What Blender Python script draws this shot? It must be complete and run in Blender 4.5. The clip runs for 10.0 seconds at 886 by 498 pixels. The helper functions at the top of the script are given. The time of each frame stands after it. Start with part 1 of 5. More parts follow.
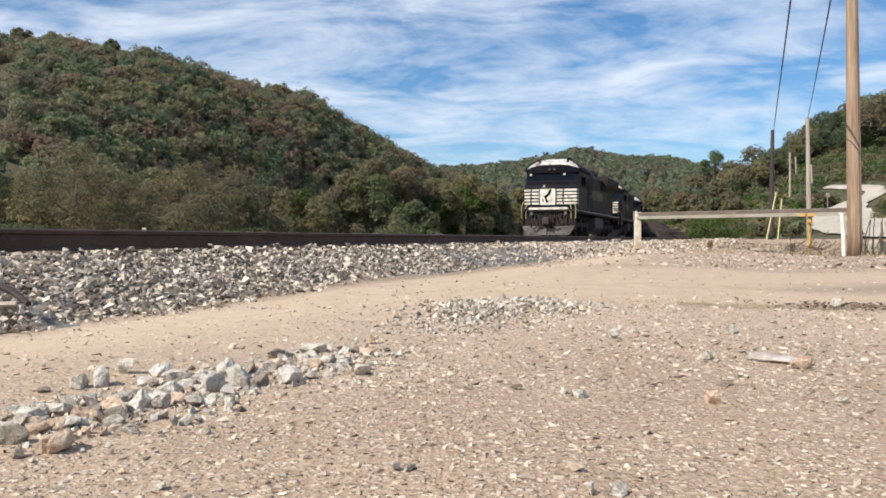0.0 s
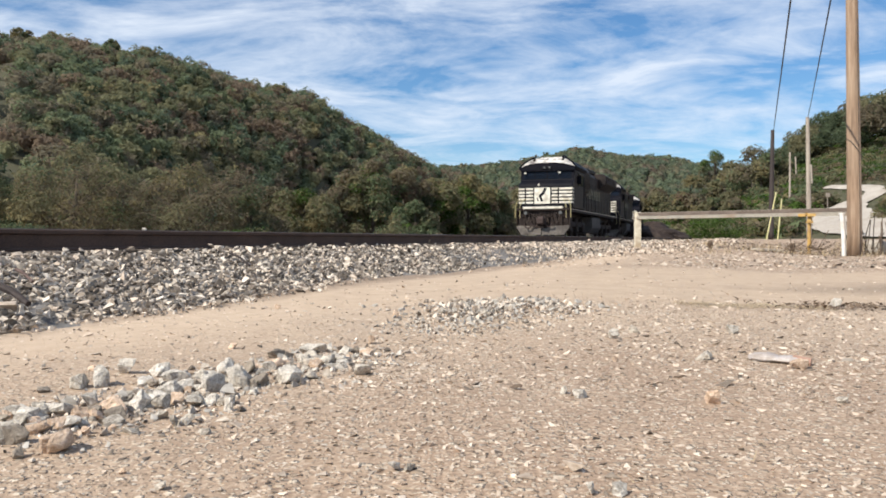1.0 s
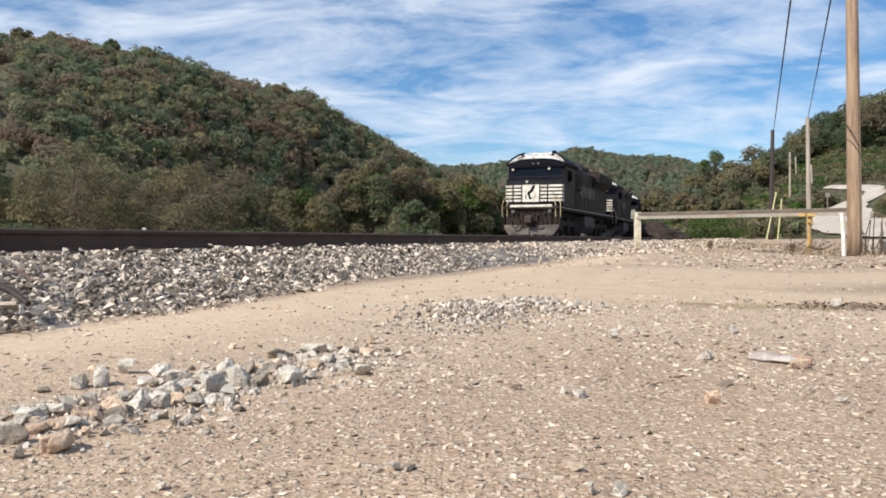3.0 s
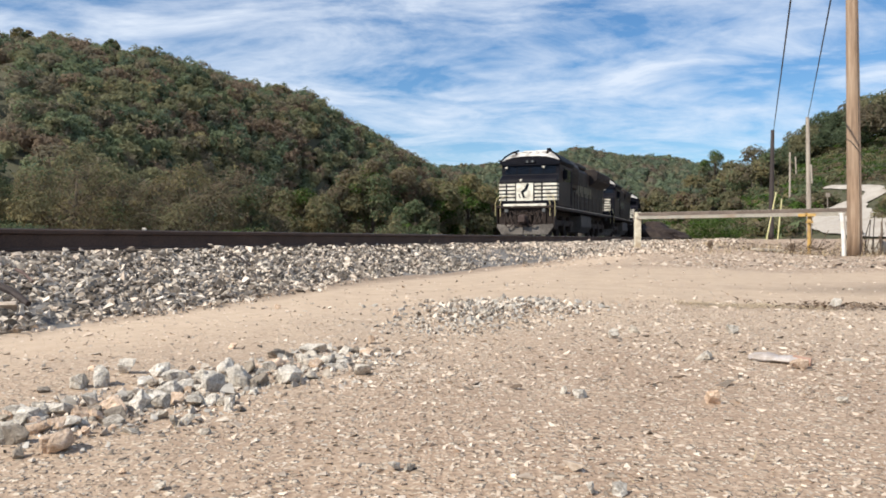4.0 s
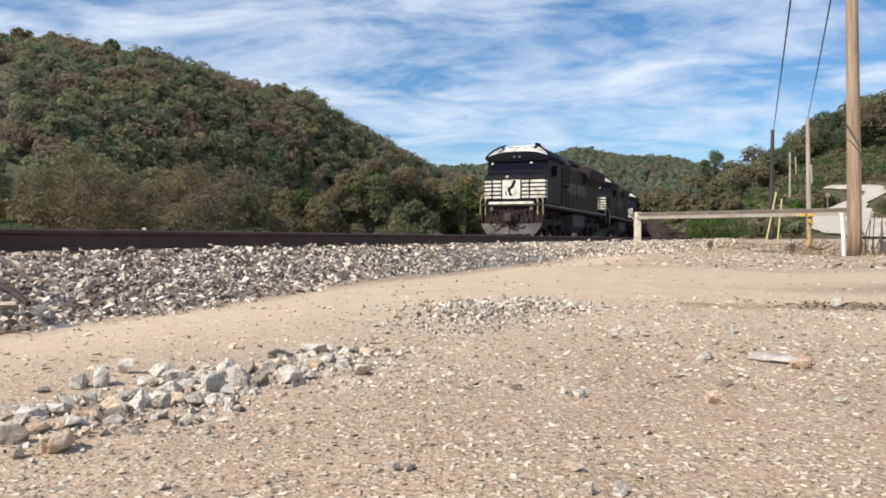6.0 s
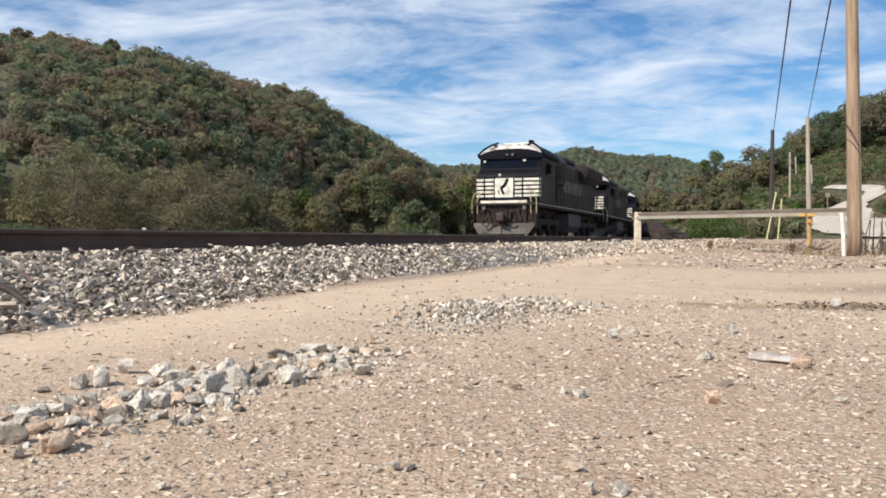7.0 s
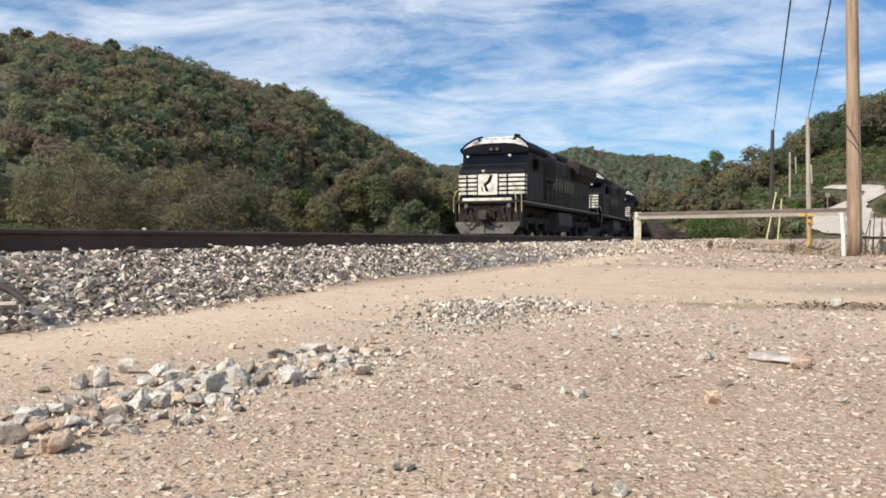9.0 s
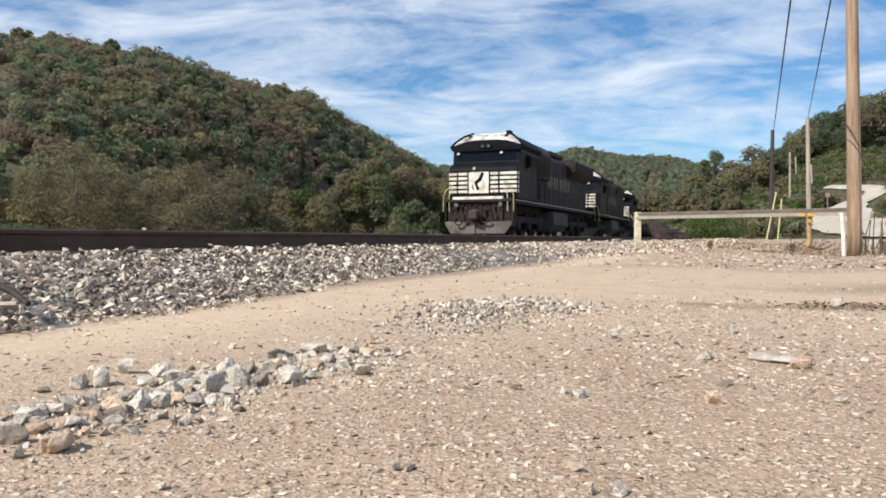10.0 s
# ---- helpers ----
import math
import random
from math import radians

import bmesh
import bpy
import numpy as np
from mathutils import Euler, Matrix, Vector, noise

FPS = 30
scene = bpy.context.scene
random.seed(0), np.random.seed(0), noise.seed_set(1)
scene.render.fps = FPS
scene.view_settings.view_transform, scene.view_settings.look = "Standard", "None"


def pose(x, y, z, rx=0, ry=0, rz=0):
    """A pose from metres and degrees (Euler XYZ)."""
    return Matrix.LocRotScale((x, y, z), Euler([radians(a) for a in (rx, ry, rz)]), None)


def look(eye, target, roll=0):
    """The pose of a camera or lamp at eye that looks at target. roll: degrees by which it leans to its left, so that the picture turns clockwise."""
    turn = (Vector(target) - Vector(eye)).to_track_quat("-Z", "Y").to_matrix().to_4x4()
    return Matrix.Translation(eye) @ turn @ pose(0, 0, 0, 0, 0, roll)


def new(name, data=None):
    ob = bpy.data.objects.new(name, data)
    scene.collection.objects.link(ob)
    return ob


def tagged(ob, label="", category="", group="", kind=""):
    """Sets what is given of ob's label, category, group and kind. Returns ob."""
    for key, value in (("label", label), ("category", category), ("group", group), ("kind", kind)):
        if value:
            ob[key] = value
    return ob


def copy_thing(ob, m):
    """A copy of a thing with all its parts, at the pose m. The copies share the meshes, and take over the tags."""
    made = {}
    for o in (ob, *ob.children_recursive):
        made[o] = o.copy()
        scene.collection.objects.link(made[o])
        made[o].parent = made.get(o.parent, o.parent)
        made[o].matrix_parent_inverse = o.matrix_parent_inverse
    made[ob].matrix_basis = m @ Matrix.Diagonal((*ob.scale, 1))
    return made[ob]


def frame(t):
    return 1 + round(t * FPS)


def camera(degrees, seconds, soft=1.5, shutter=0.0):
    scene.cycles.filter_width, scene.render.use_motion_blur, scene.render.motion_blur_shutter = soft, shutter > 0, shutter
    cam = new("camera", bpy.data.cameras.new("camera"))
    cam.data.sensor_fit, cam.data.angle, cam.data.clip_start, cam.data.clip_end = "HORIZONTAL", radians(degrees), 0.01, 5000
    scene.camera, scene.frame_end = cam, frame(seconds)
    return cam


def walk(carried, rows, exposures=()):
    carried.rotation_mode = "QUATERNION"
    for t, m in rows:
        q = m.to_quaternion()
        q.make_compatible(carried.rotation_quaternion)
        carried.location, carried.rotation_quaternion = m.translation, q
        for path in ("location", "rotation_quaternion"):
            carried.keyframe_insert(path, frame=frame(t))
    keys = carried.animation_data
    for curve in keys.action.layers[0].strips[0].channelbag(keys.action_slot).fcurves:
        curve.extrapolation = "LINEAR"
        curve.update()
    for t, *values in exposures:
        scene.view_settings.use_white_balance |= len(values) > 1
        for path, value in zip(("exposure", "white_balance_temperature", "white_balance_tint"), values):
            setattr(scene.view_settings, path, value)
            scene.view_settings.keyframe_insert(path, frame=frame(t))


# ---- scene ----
EYE_Z = 0.42
cam = camera(59.3, 10.0, soft=1.8)
walk(cam, [(0.0, pose(0, 0, EYE_Z, 89.25, 0, 0)), (10.0, pose(0, 0, EYE_Z, 89.25, 0, 0))])

# ---- light ----
SUN_FROM = Vector((-0.79, -0.58, 0.95)).normalized()
sun_data = bpy.data.lights.new("sun", "SUN")
sun_data.energy, sun_data.angle, sun_data.color = 5.0, radians(0.5), (1.0, 0.93, 0.81)
sun = new("sun", sun_data)
sun.matrix_basis = look(SUN_FROM * 50, (0, 0, 0))
scene.view_settings.exposure = 0.27


def make_world():
    w = bpy.data.worlds.new("sky")
    scene.world = w
    w.use_nodes = True
    nt = w.node_tree
    nt.nodes.clear()
    N, L = nt.nodes.new, nt.links.new
    out, bg = N("ShaderNodeOutputWorld"), N("ShaderNodeBackground")
    sky = N("ShaderNodeTexSky")
    sky.sky_type, sky.sun_disc = "NISHITA", False
    sky.sun_elevation = math.asin(SUN_FROM.z)
    sky.sun_rotation = math.atan2(SUN_FROM.x, SUN_FROM.y)
    sky.altitude, sky.air_density, sky.dust_density, sky.ozone_density = 200, 1.0, 0.2, 4.5
    tc, sep = N("ShaderNodeTexCoord"), N("ShaderNodeSeparateXYZ")
    L(tc.outputs["Generated"], sep.inputs[0])

    def math_node(op, a, b):
        m = N("ShaderNodeMath")
        m.operation = op
        for i, v in enumerate((a, b)):
            if isinstance(v, (int, float)):
                m.inputs[i].default_value = v
            else:
                L(v, m.inputs[i])
        return m.outputs[0]
    up = math_node("ADD", math_node("MAXIMUM", sep.outputs["Z"], 0.0), 0.20)
    com = N("ShaderNodeCombineXYZ")
    px, py = math_node("DIVIDE", sep.outputs["X"], up), math_node("DIVIDE", sep.outputs["Y"], up)
    L(math_node("ADD", px, math_node("MULTIPLY", py, 0.10)), com.inputs[0])
    L(py, com.inputs[1])
    mp = N("ShaderNodeMapping")
    mp.inputs["Scale"].default_value = (1.25, 2.0, 1.0)
    mp.inputs["Location"].default_value = (3.1, 0.4, 0.0)
    L(com.outputs[0], mp.inputs[0])
    n1, n2, n3 = N("ShaderNodeTexNoise"), N("ShaderNodeTexNoise"), N("ShaderNodeTexNoise")
    for n, sc, det, dist in ((n1, 1.35, 8, 0.8), (n2, 4.4, 7, 0.9), (n3, 0.5, 3, 0.2)):
        n.inputs["Scale"].default_value, n.inputs["Detail"].default_value = sc, det
        n.inputs["Roughness"].default_value, n.inputs["Distortion"].default_value = 0.62, dist
        L(mp.outputs[0], n.inputs["Vector"])
    mix = math_node("ADD", math_node("MULTIPLY", n1.outputs[0], 0.66), math_node("MULTIPLY", n2.outputs[0], 0.16))
    mix = math_node("ADD", mix, math_node("MULTIPLY", n3.outputs[0], 0.36))
    ramp = N("ShaderNodeValToRGB")
    ramp.color_ramp.elements[0].position, ramp.color_ramp.elements[0].color = 0.505, (0, 0, 0, 1)
    ramp.color_ramp.elements[1].position, ramp.color_ramp.elements[1].color = 0.72, (1, 1, 1, 1)
    L(mix, ramp.inputs[0])
    cl = N("ShaderNodeMix")
    cl.data_type = "RGBA"
    L(math_node("ADD", math_node("MULTIPLY", ramp.outputs[0], 0.80), 0.03), cl.inputs["Factor"])
    hue = N("ShaderNodeHueSaturation")
    hue.inputs["Saturation"].default_value = 1.22
    L(sky.outputs[0], hue.inputs["Color"])
    L(hue.outputs[0], cl.inputs["A"])
    cl.inputs["B"].default_value = (7.2, 7.8, 8.7, 1)
    L(cl.outputs["Result"], bg.inputs[0])
    bg.inputs[1].default_value = 0.101
    L(bg.outputs[0], out.inputs[0])


make_world()


# ---- materials ----
def mat(name, stops, scale=5.0, rough=0.85, bump=0.3, fine=60.0, coords="Object", random_by="", spread=0.25, metal=0.0, leaf=0.0, stretch=(1, 1, 1), grime=None, grime_scale=1.5, grime_amount=0.5, distance=0.01, gloss=0.5):
    """A surface of two noises: broad patches and fine grain, with a spread of value from piece to piece."""
    m = bpy.data.materials.new(name)
    m.use_nodes = True
    nt = m.node_tree
    nt.nodes.clear()
    N, L = nt.nodes.new, nt.links.new
    out, tc, mp = N("ShaderNodeOutputMaterial"), N("ShaderNodeTexCoord"), N("ShaderNodeMapping")
    mp.inputs["Scale"].default_value = stretch
    L(tc.outputs[coords], mp.inputs[0])
    big, small = N("ShaderNodeTexNoise"), N("ShaderNodeTexNoise")
    for n, s, d in ((big, scale, 5), (small, fine, 6)):
        n.inputs["Scale"].default_value, n.inputs["Detail"].default_value, n.inputs["Roughness"].default_value = s, d, 0.65
        L(mp.outputs[0], n.inputs["Vector"])
    add = N("ShaderNodeMath")
    add.operation = "MULTIPLY_ADD"
    L(small.outputs[0], add.inputs[0])
    add.inputs[1].default_value = 0.5
    half = N("ShaderNodeMath")
    half.operation = "MULTIPLY"
    half.inputs[1].default_value = 0.5
    L(big.outputs[0], half.inputs[0])
    L(half.outputs[0], add.inputs[2])
    ramp = N("ShaderNodeValToRGB")
    L(add.outputs[0], ramp.inputs[0])
    cr = ramp.color_ramp
    while len(cr.elements) < len(stops):
        cr.elements.new(0.5)
    for i, (e, c) in enumerate(zip(cr.elements, stops)):
        e.position = 0.36 + 0.28 * i / max(1, len(stops) - 1)
        e.color = (*c, 1)
    col = ramp.outputs[0]
    if grime:
        g, gr, gm = N("ShaderNodeTexNoise"), N("ShaderNodeValToRGB"), N("ShaderNodeMix")
        g.inputs["Scale"].default_value, g.inputs["Detail"].default_value = grime_scale, 6
        L(tc.outputs[coords], g.inputs["Vector"])
        gr.color_ramp.elements[0].position, gr.color_ramp.elements[1].position = 0.45, 0.68
        gr.color_ramp.elements[1].color = (grime_amount, grime_amount, grime_amount, 1)
        L(g.outputs[0], gr.inputs[0])
        gm.data_type = "RGBA"
        L(gr.outputs[0], gm.inputs["Factor"])
        L(col, gm.inputs["A"])
        gm.inputs["B"].default_value = (*grime, 1)
        col = gm.outputs["Result"]
    if random_by:
        src = N("ShaderNodeNewGeometry").outputs["Random Per Island"] if random_by == "island" else N("ShaderNodeObjectInfo").outputs["Random"]
        rng = N("ShaderNodeMapRange")
        rng.inputs["To Min"].default_value, rng.inputs["To Max"].default_value = 1 - spread, 1 + spread
        L(src, rng.inputs["Value"])
        hsv = N("ShaderNodeHueSaturation")
        L(rng.outputs[0], hsv.inputs["Value"])
        L(col, hsv.inputs["Color"])
        col = hsv.outputs[0]
    if leaf:
        a, b, mx = N("ShaderNodeBsdfDiffuse"), N("ShaderNodeBsdfTranslucent"), N("ShaderNodeMixShader")
        L(col, a.inputs[0])
        L(col, b.inputs[0])
        mx.inputs[0].default_value = leaf
        L(a.outputs[0], mx.inputs[1])
        L(b.outputs[0], mx.inputs[2])
        L(mx.outputs[0], out.inputs[0])
        return m
    p = N("ShaderNodeBsdfPrincipled")
    L(col, p.inputs["Base Color"])
    p.inputs["Roughness"].default_value, p.inputs["Metallic"].default_value, p.inputs["Specular IOR Level"].default_value = rough, metal, gloss
    if bump:
        b = N("ShaderNodeBump")
        b.inputs["Strength"].default_value, b.inputs["Distance"].default_value = bump, distance
        L(add.outputs[0], b.inputs["Height"])
        L(b.outputs[0], p.inputs["Normal"])
    L(p.outputs[0], out.inputs[0])
    return m




def dirt_mat():
    """Packed dirt: broad tan patches, pressed-in chips of two sizes and fine grain."""
    m = bpy.data.materials.new("packed_dirt")
    m.use_nodes = True
    nt = m.node_tree
    nt.nodes.clear()
    N, L = nt.nodes.new, nt.links.new
    out, p, tc = N("ShaderNodeOutputMaterial"), N("ShaderNodeBsdfPrincipled"), N("ShaderNodeTexCoord")

    def noise_tex(scale, detail, rough=0.6):
        n = N("ShaderNodeTexNoise")
        n.inputs["Scale"].default_value, n.inputs["Detail"].default_value, n.inputs["Roughness"].default_value = scale, detail, rough
        L(tc.outputs["Object"], n.inputs["Vector"])
        return n.outputs[0]

    def ramp(src, stops):
        r = N("ShaderNodeValToRGB")
        while len(r.color_ramp.elements) < len(stops):
            r.color_ramp.elements.new(0.5)
        for e, (q, c) in zip(r.color_ramp.elements, stops):
            e.position, e.color = q, (*c, 1)
        L(src, r.inputs[0])
        return r.outputs[0]

    def blend(f, a, b):
        x = N("ShaderNodeMix")
        x.data_type = "RGBA"
        L(f, x.inputs["Factor"])
        L(a, x.inputs["A"])
        L(b, x.inputs["B"])
        return x.outputs["Result"]

    def chips(scale):
        v = N("ShaderNodeTexVoronoi")
        v.inputs["Scale"].default_value = scale
        L(tc.outputs["Object"], v.inputs["Vector"])
        s = N("ShaderNodeSeparateColor")
        L(v.outputs["Color"], s.inputs[0])
        return v.outputs["Distance"], s.outputs[0], s.outputs[1]
    broad, fine = noise_tex(0.7, 6), noise_tex(70, 5)
    broad2 = noise_tex(2.6, 5)
    mottle = N("ShaderNodeMath")
    mottle.operation = "MULTIPLY_ADD"
    L(broad2, mottle.inputs[0])
    mottle.inputs[1].default_value = 0.5
    scaled = N("ShaderNodeMath")
    scaled.operation = "MULTIPLY"
    scaled.inputs[1].default_value = 0.5
    L(broad, scaled.inputs[0])
    L(scaled.outputs[0], mottle.inputs[2])
    broad = mottle.outputs[0]
    base = ramp(broad, [(0.38, (0.25, 0.173, 0.118)), (0.5, (0.39, 0.288, 0.202)), (0.62, (0.51, 0.394, 0.288))])
    grain = ramp(fine, [(0.3, (0.13, 0.080, 0.052)), (0.5, (0.315, 0.218, 0.151)), (0.72, (0.58, 0.46, 0.352))])
    half = N("ShaderNodeValue")
    half.outputs[0].default_value = 0.7
    col = blend(half.outputs[0], base, grain)
    # a lane of fine silt along the ballast carries few chips
    lane_dot = N("ShaderNodeVectorMath")
    lane_dot.operation = "DOT_PRODUCT"
    L(tc.outputs["Object"], lane_dot.inputs[0])
    lane_dot.inputs[1].default_value = (0.930, -0.367, 0.0)
    wob = N("ShaderNodeMath")
    wob.operation = "MULTIPLY_ADD"
    L(noise_tex(0.5, 4), wob.inputs[0])
    wob.inputs[1].default_value = 2.4
    L(lane_dot.outputs["Value"], wob.inputs[2])
    shift = N("ShaderNodeMapRange")
    L(wob.outputs[0], shift.inputs["Value"])
    shift.inputs["From Min"].default_value, shift.inputs["From Max"].default_value = -4.0, 2.0
    lane = ramp(shift.outputs[0], [(0.05, (0.75, 0.75, 0.75)), (0.40, (0.78, 0.78, 0.78)), (0.54, (0.4, 0.4, 0.4)), (0.78, (0.0, 0.0, 0.0))])
    silt = ramp(noise_tex(9, 6), [(0.3, (0.45, 0.335, 0.235)), (0.7, (0.60, 0.47, 0.345))])
    col = blend(lane, col, silt)
    keep = ramp(shift.outputs[0], [(0.42, (0.15, 0.15, 0.15)), (0.60, (1.0, 1.0, 1.0))])
    # a band of smooth wheel-worn silt across the lot
    where = N("ShaderNodeSeparateXYZ")
    L(tc.outputs["Object"], where.inputs[0])
    band_in = N("ShaderNodeMath")
    band_in.operation = "MULTIPLY_ADD"
    L(noise_tex(0.6, 4), band_in.inputs[0])
    band_in.inputs[1].default_value = 1.6
    L(where.outputs["Y"], band_in.inputs[2])
    band_range = N("ShaderNodeMapRange")
    L(band_in.outputs[0], band_range.inputs["Value"])
    band_range.inputs["From Min"].default_value, band_range.inputs["From Max"].default_value = 5.0, 11.2
    band = ramp(band_range.outputs[0], [(0.06, (0.0, 0.0, 0.0)), (0.18, (0.75, 0.75, 0.75)), (0.82, (0.8, 0.8, 0.8)), (0.95, (0.0, 0.0, 0.0))])
    dust_range = N("ShaderNodeMapRange")
    L(band_in.outputs[0], dust_range.inputs["Value"])
    dust_range.inputs["From Min"].default_value, dust_range.inputs["From Max"].default_value = 3.2, 13.0
    dust = ramp(dust_range.outputs[0], [(0.0, (0.0, 0.0, 0.0)), (0.15, (0.5, 0.5, 0.5)), (0.7, (0.4, 0.4, 0.4)), (0.85, (0.0, 0.0, 0.0))])
    powder = ramp(noise_tex(11, 6), [(0.3, (0.41, 0.31, 0.222)), (0.7, (0.59, 0.465, 0.345))])
    col = blend(dust, col, powder)
    worn = ramp(noise_tex(5, 6), [(0.3, (0.38, 0.285, 0.203)), (0.7, (0.51, 0.395, 0.288))])
    col = blend(band, col, worn)
    open_ground = N("ShaderNodeMath")
    open_ground.operation = "SUBTRACT"
    open_ground.inputs[0].default_value = 1.0
    L(band, open_ground.inputs[1])
    both = N("ShaderNodeMath")
    both.operation = "MULTIPLY"
    L(keep, both.inputs[0])
    L(open_ground.outputs[0], both.inputs[1])
    keep = both.outputs[0]
    # darker brown along the foot of the ballast
    foot_in = N("ShaderNodeMath")
    foot_in.operation = "MULTIPLY_ADD"
    L(noise_tex(2.2, 5), foot_in.inputs[0])
    foot_in.inputs[1].default_value = 0.55
    L(lane_dot.outputs["Value"], foot_in.inputs[2])
    foot_range = N("ShaderNodeMapRange")
    L(foot_in.outputs[0], foot_range.inputs["Value"])
    foot_range.inputs["From Min"].default_value, foot_range.inputs["From Max"].default_value = -3.6, -2.2
    foot_mask = ramp(foot_range.outputs[0], [(0.0, (0.75, 0.75, 0.75)), (0.42, (0.7, 0.7, 0.7)), (0.66, (0.0, 0.0, 0.0))])
    foot_brown = ramp(noise_tex(12, 5), [(0.3, (0.11, 0.075, 0.05)), (0.7, (0.24, 0.17, 0.12))])
    col = blend(foot_mask, col, foot_brown)
    # a darker patch of silt with an uneven edge before the barrier
    patch_map = N("ShaderNodeMapping")
    patch_map.inputs["Location"].default_value, patch_map.inputs["Scale"].default_value = (-1.12, -3.9, 0.0), (0.28, 0.60, 0.0)
    L(tc.outputs["Object"], patch_map.inputs[0])
    away = N("ShaderNodeVectorMath")
    away.operation = "LENGTH"
    L(patch_map.outputs[0], away.inputs[0])
    uneven = N("ShaderNodeMath")
    uneven.operation = "MULTIPLY_ADD"
    L(noise_tex(0.9, 5), uneven.inputs[0])
    uneven.inputs[1].default_value = 0.9
    L(away.outputs["Value"], uneven.inputs[2])
    dark_patch = ramp(uneven.outputs[0], [(0.60, (0.85, 0.85, 0.85)), (1.0, (0.0, 0.0, 0.0))])
    dark_silt = ramp(noise_tex(14, 6), [(0.3, (0.20, 0.145, 0.10)), (0.7, (0.32, 0.245, 0.18))])
    col = blend(dark_patch, col, dark_silt)
    heights = [fine]
    zero = (0.0, 0.0, 0.0)
    one = (1.0, 1.0, 1.0)
    for scale, lo in ((95.0, 0.40), (46.0, 0.52)):
        dist, ra, rb = chips(scale)
        tone = ramp(rb, [(0.0, (0.22, 0.155, 0.105)), (0.3, (0.38, 0.29, 0.21)), (1.0, (0.68, 0.58, 0.46))])
        inner = ramp(dist, [(0.30, one), (0.46, zero)])
        some = ramp(ra, [(lo, zero), (lo + 0.04, one)])
        mul = N("ShaderNodeMath")
        mul.operation = "MULTIPLY"
        L(inner, mul.inputs[0])
        L(some, mul.inputs[1])
        thin = N("ShaderNodeMath")
        thin.operation = "MULTIPLY"
        L(mul.outputs[0], thin.inputs[0])
        L(keep, thin.inputs[1])
        mul = thin
        col = blend(mul.outputs[0], col, tone)
        heights.append(mul.outputs[0])
    h = heights[0]
    for q in heights[1:]:
        a = N("ShaderNodeMath")
        a.operation = "ADD"
        L(h, a.inputs[0])
        L(q, a.inputs[1])
        h = a.outputs[0]
    b = N("ShaderNodeBump")
    b.inputs["Strength"].default_value, b.inputs["Distance"].default_value = 0.9, 0.006
    L(h, b.inputs["Height"])
    L(b.outputs[0], p.inputs["Normal"])
    L(col, p.inputs["Base Color"])
    p.inputs["Roughness"].default_value = 0.95
    L(p.outputs[0], out.inputs[0])
    return m


DIRT = dirt_mat()
BALLAST_BASE = mat("ballast_fines", [(0.05, 0.045, 0.04), (0.14, 0.13, 0.12), (0.25, 0.23, 0.21)], 3, 0.95, 0.6, 50, distance=0.02)
STONE = mat("ballast_stone", [(0.25, 0.20, 0.155), (0.47, 0.405, 0.335), (0.70, 0.625, 0.54)], 6, 0.9, 0.4, 60, random_by="island", spread=0.58)
PEBBLE = mat("gravel_chips", [(0.31, 0.235, 0.175), (0.48, 0.39, 0.31), (0.66, 0.57, 0.475)], 3, 0.9, 0.2, 60, random_by="island", spread=0.35)
ROCK = mat("pale_limestone", [(0.18, 0.152, 0.12), (0.40, 0.355, 0.298), (0.66, 0.60, 0.515)], 38, 0.92, 0.9, 170, random_by="object", spread=0.25)
ROCK_TAN = mat("tan_sandstone", [(0.34, 0.235, 0.16), (0.57, 0.42, 0.305), (0.72, 0.58, 0.46)], 38, 0.92, 0.9, 170, random_by="object", spread=0.2)
ROCK_DARK = mat("dark_grey_stone", [(0.14, 0.112, 0.085), (0.24, 0.20, 0.158), (0.34, 0.295, 0.24)], 38, 0.9, 0.9, 170, random_by="object", spread=0.25)
RAIL = mat("rusty_dark_rail", [(0.048, 0.028, 0.021), (0.078, 0.046, 0.034), (0.110, 0.068, 0.050)], 2, 0.85, 0.3, 50)
RAIL_TOP = mat("worn_rail_head", [(0.16, 0.14, 0.12), (0.24, 0.21, 0.19), (0.32, 0.29, 0.26)], 2, 0.4, 0.1, 40, metal=0.7)
TIE = mat("creosoted_timber", [(0.03, 0.022, 0.017), (0.06, 0.045, 0.035), (0.10, 0.08, 0.065)], 3, 0.9, 0.5, 40, random_by="object")


# ---- mesh helpers ----
def link_mesh(name, bm, material, parent=None, label="", smooth=False):
    me = bpy.data.meshes.new(name)
    bm.to_mesh(me)
    bm.free()
    for m in material if isinstance(material, (list, tuple)) else [material]:
        me.materials.append(m)
    if smooth:
        me.polygons.foreach_set("use_smooth", [True] * len(me.polygons))
    ob = new(name, me)
    if parent is not None:
        ob.parent = parent
    if label:
        ob["label"] = label
    return ob


def part(name, bm, material, parent, label="", smooth=False):
    return link_mesh(name, bm, material, parent, label, smooth)


def empty(name, m=None):
    ob = new(name)
    if m is not None:
        ob.matrix_basis = m
    return ob


def box(bm, x0, x1, y0, y1, z0, z1, bevel=0.0):
    r = bmesh.ops.create_cube(bm, size=1.0)
    for v in r["verts"]:
        v.co = Vector((x0 + (v.co.x + 0.5) * (x1 - x0), y0 + (v.co.y + 0.5) * (y1 - y0), z0 + (v.co.z + 0.5) * (z1 - z0)))
    if bevel:
        bmesh.ops.bevel(bm, geom=list({e for v in r["verts"] for e in v.link_edges}), offset=bevel, segments=2, affect="EDGES", profile=0.5)
    return bm


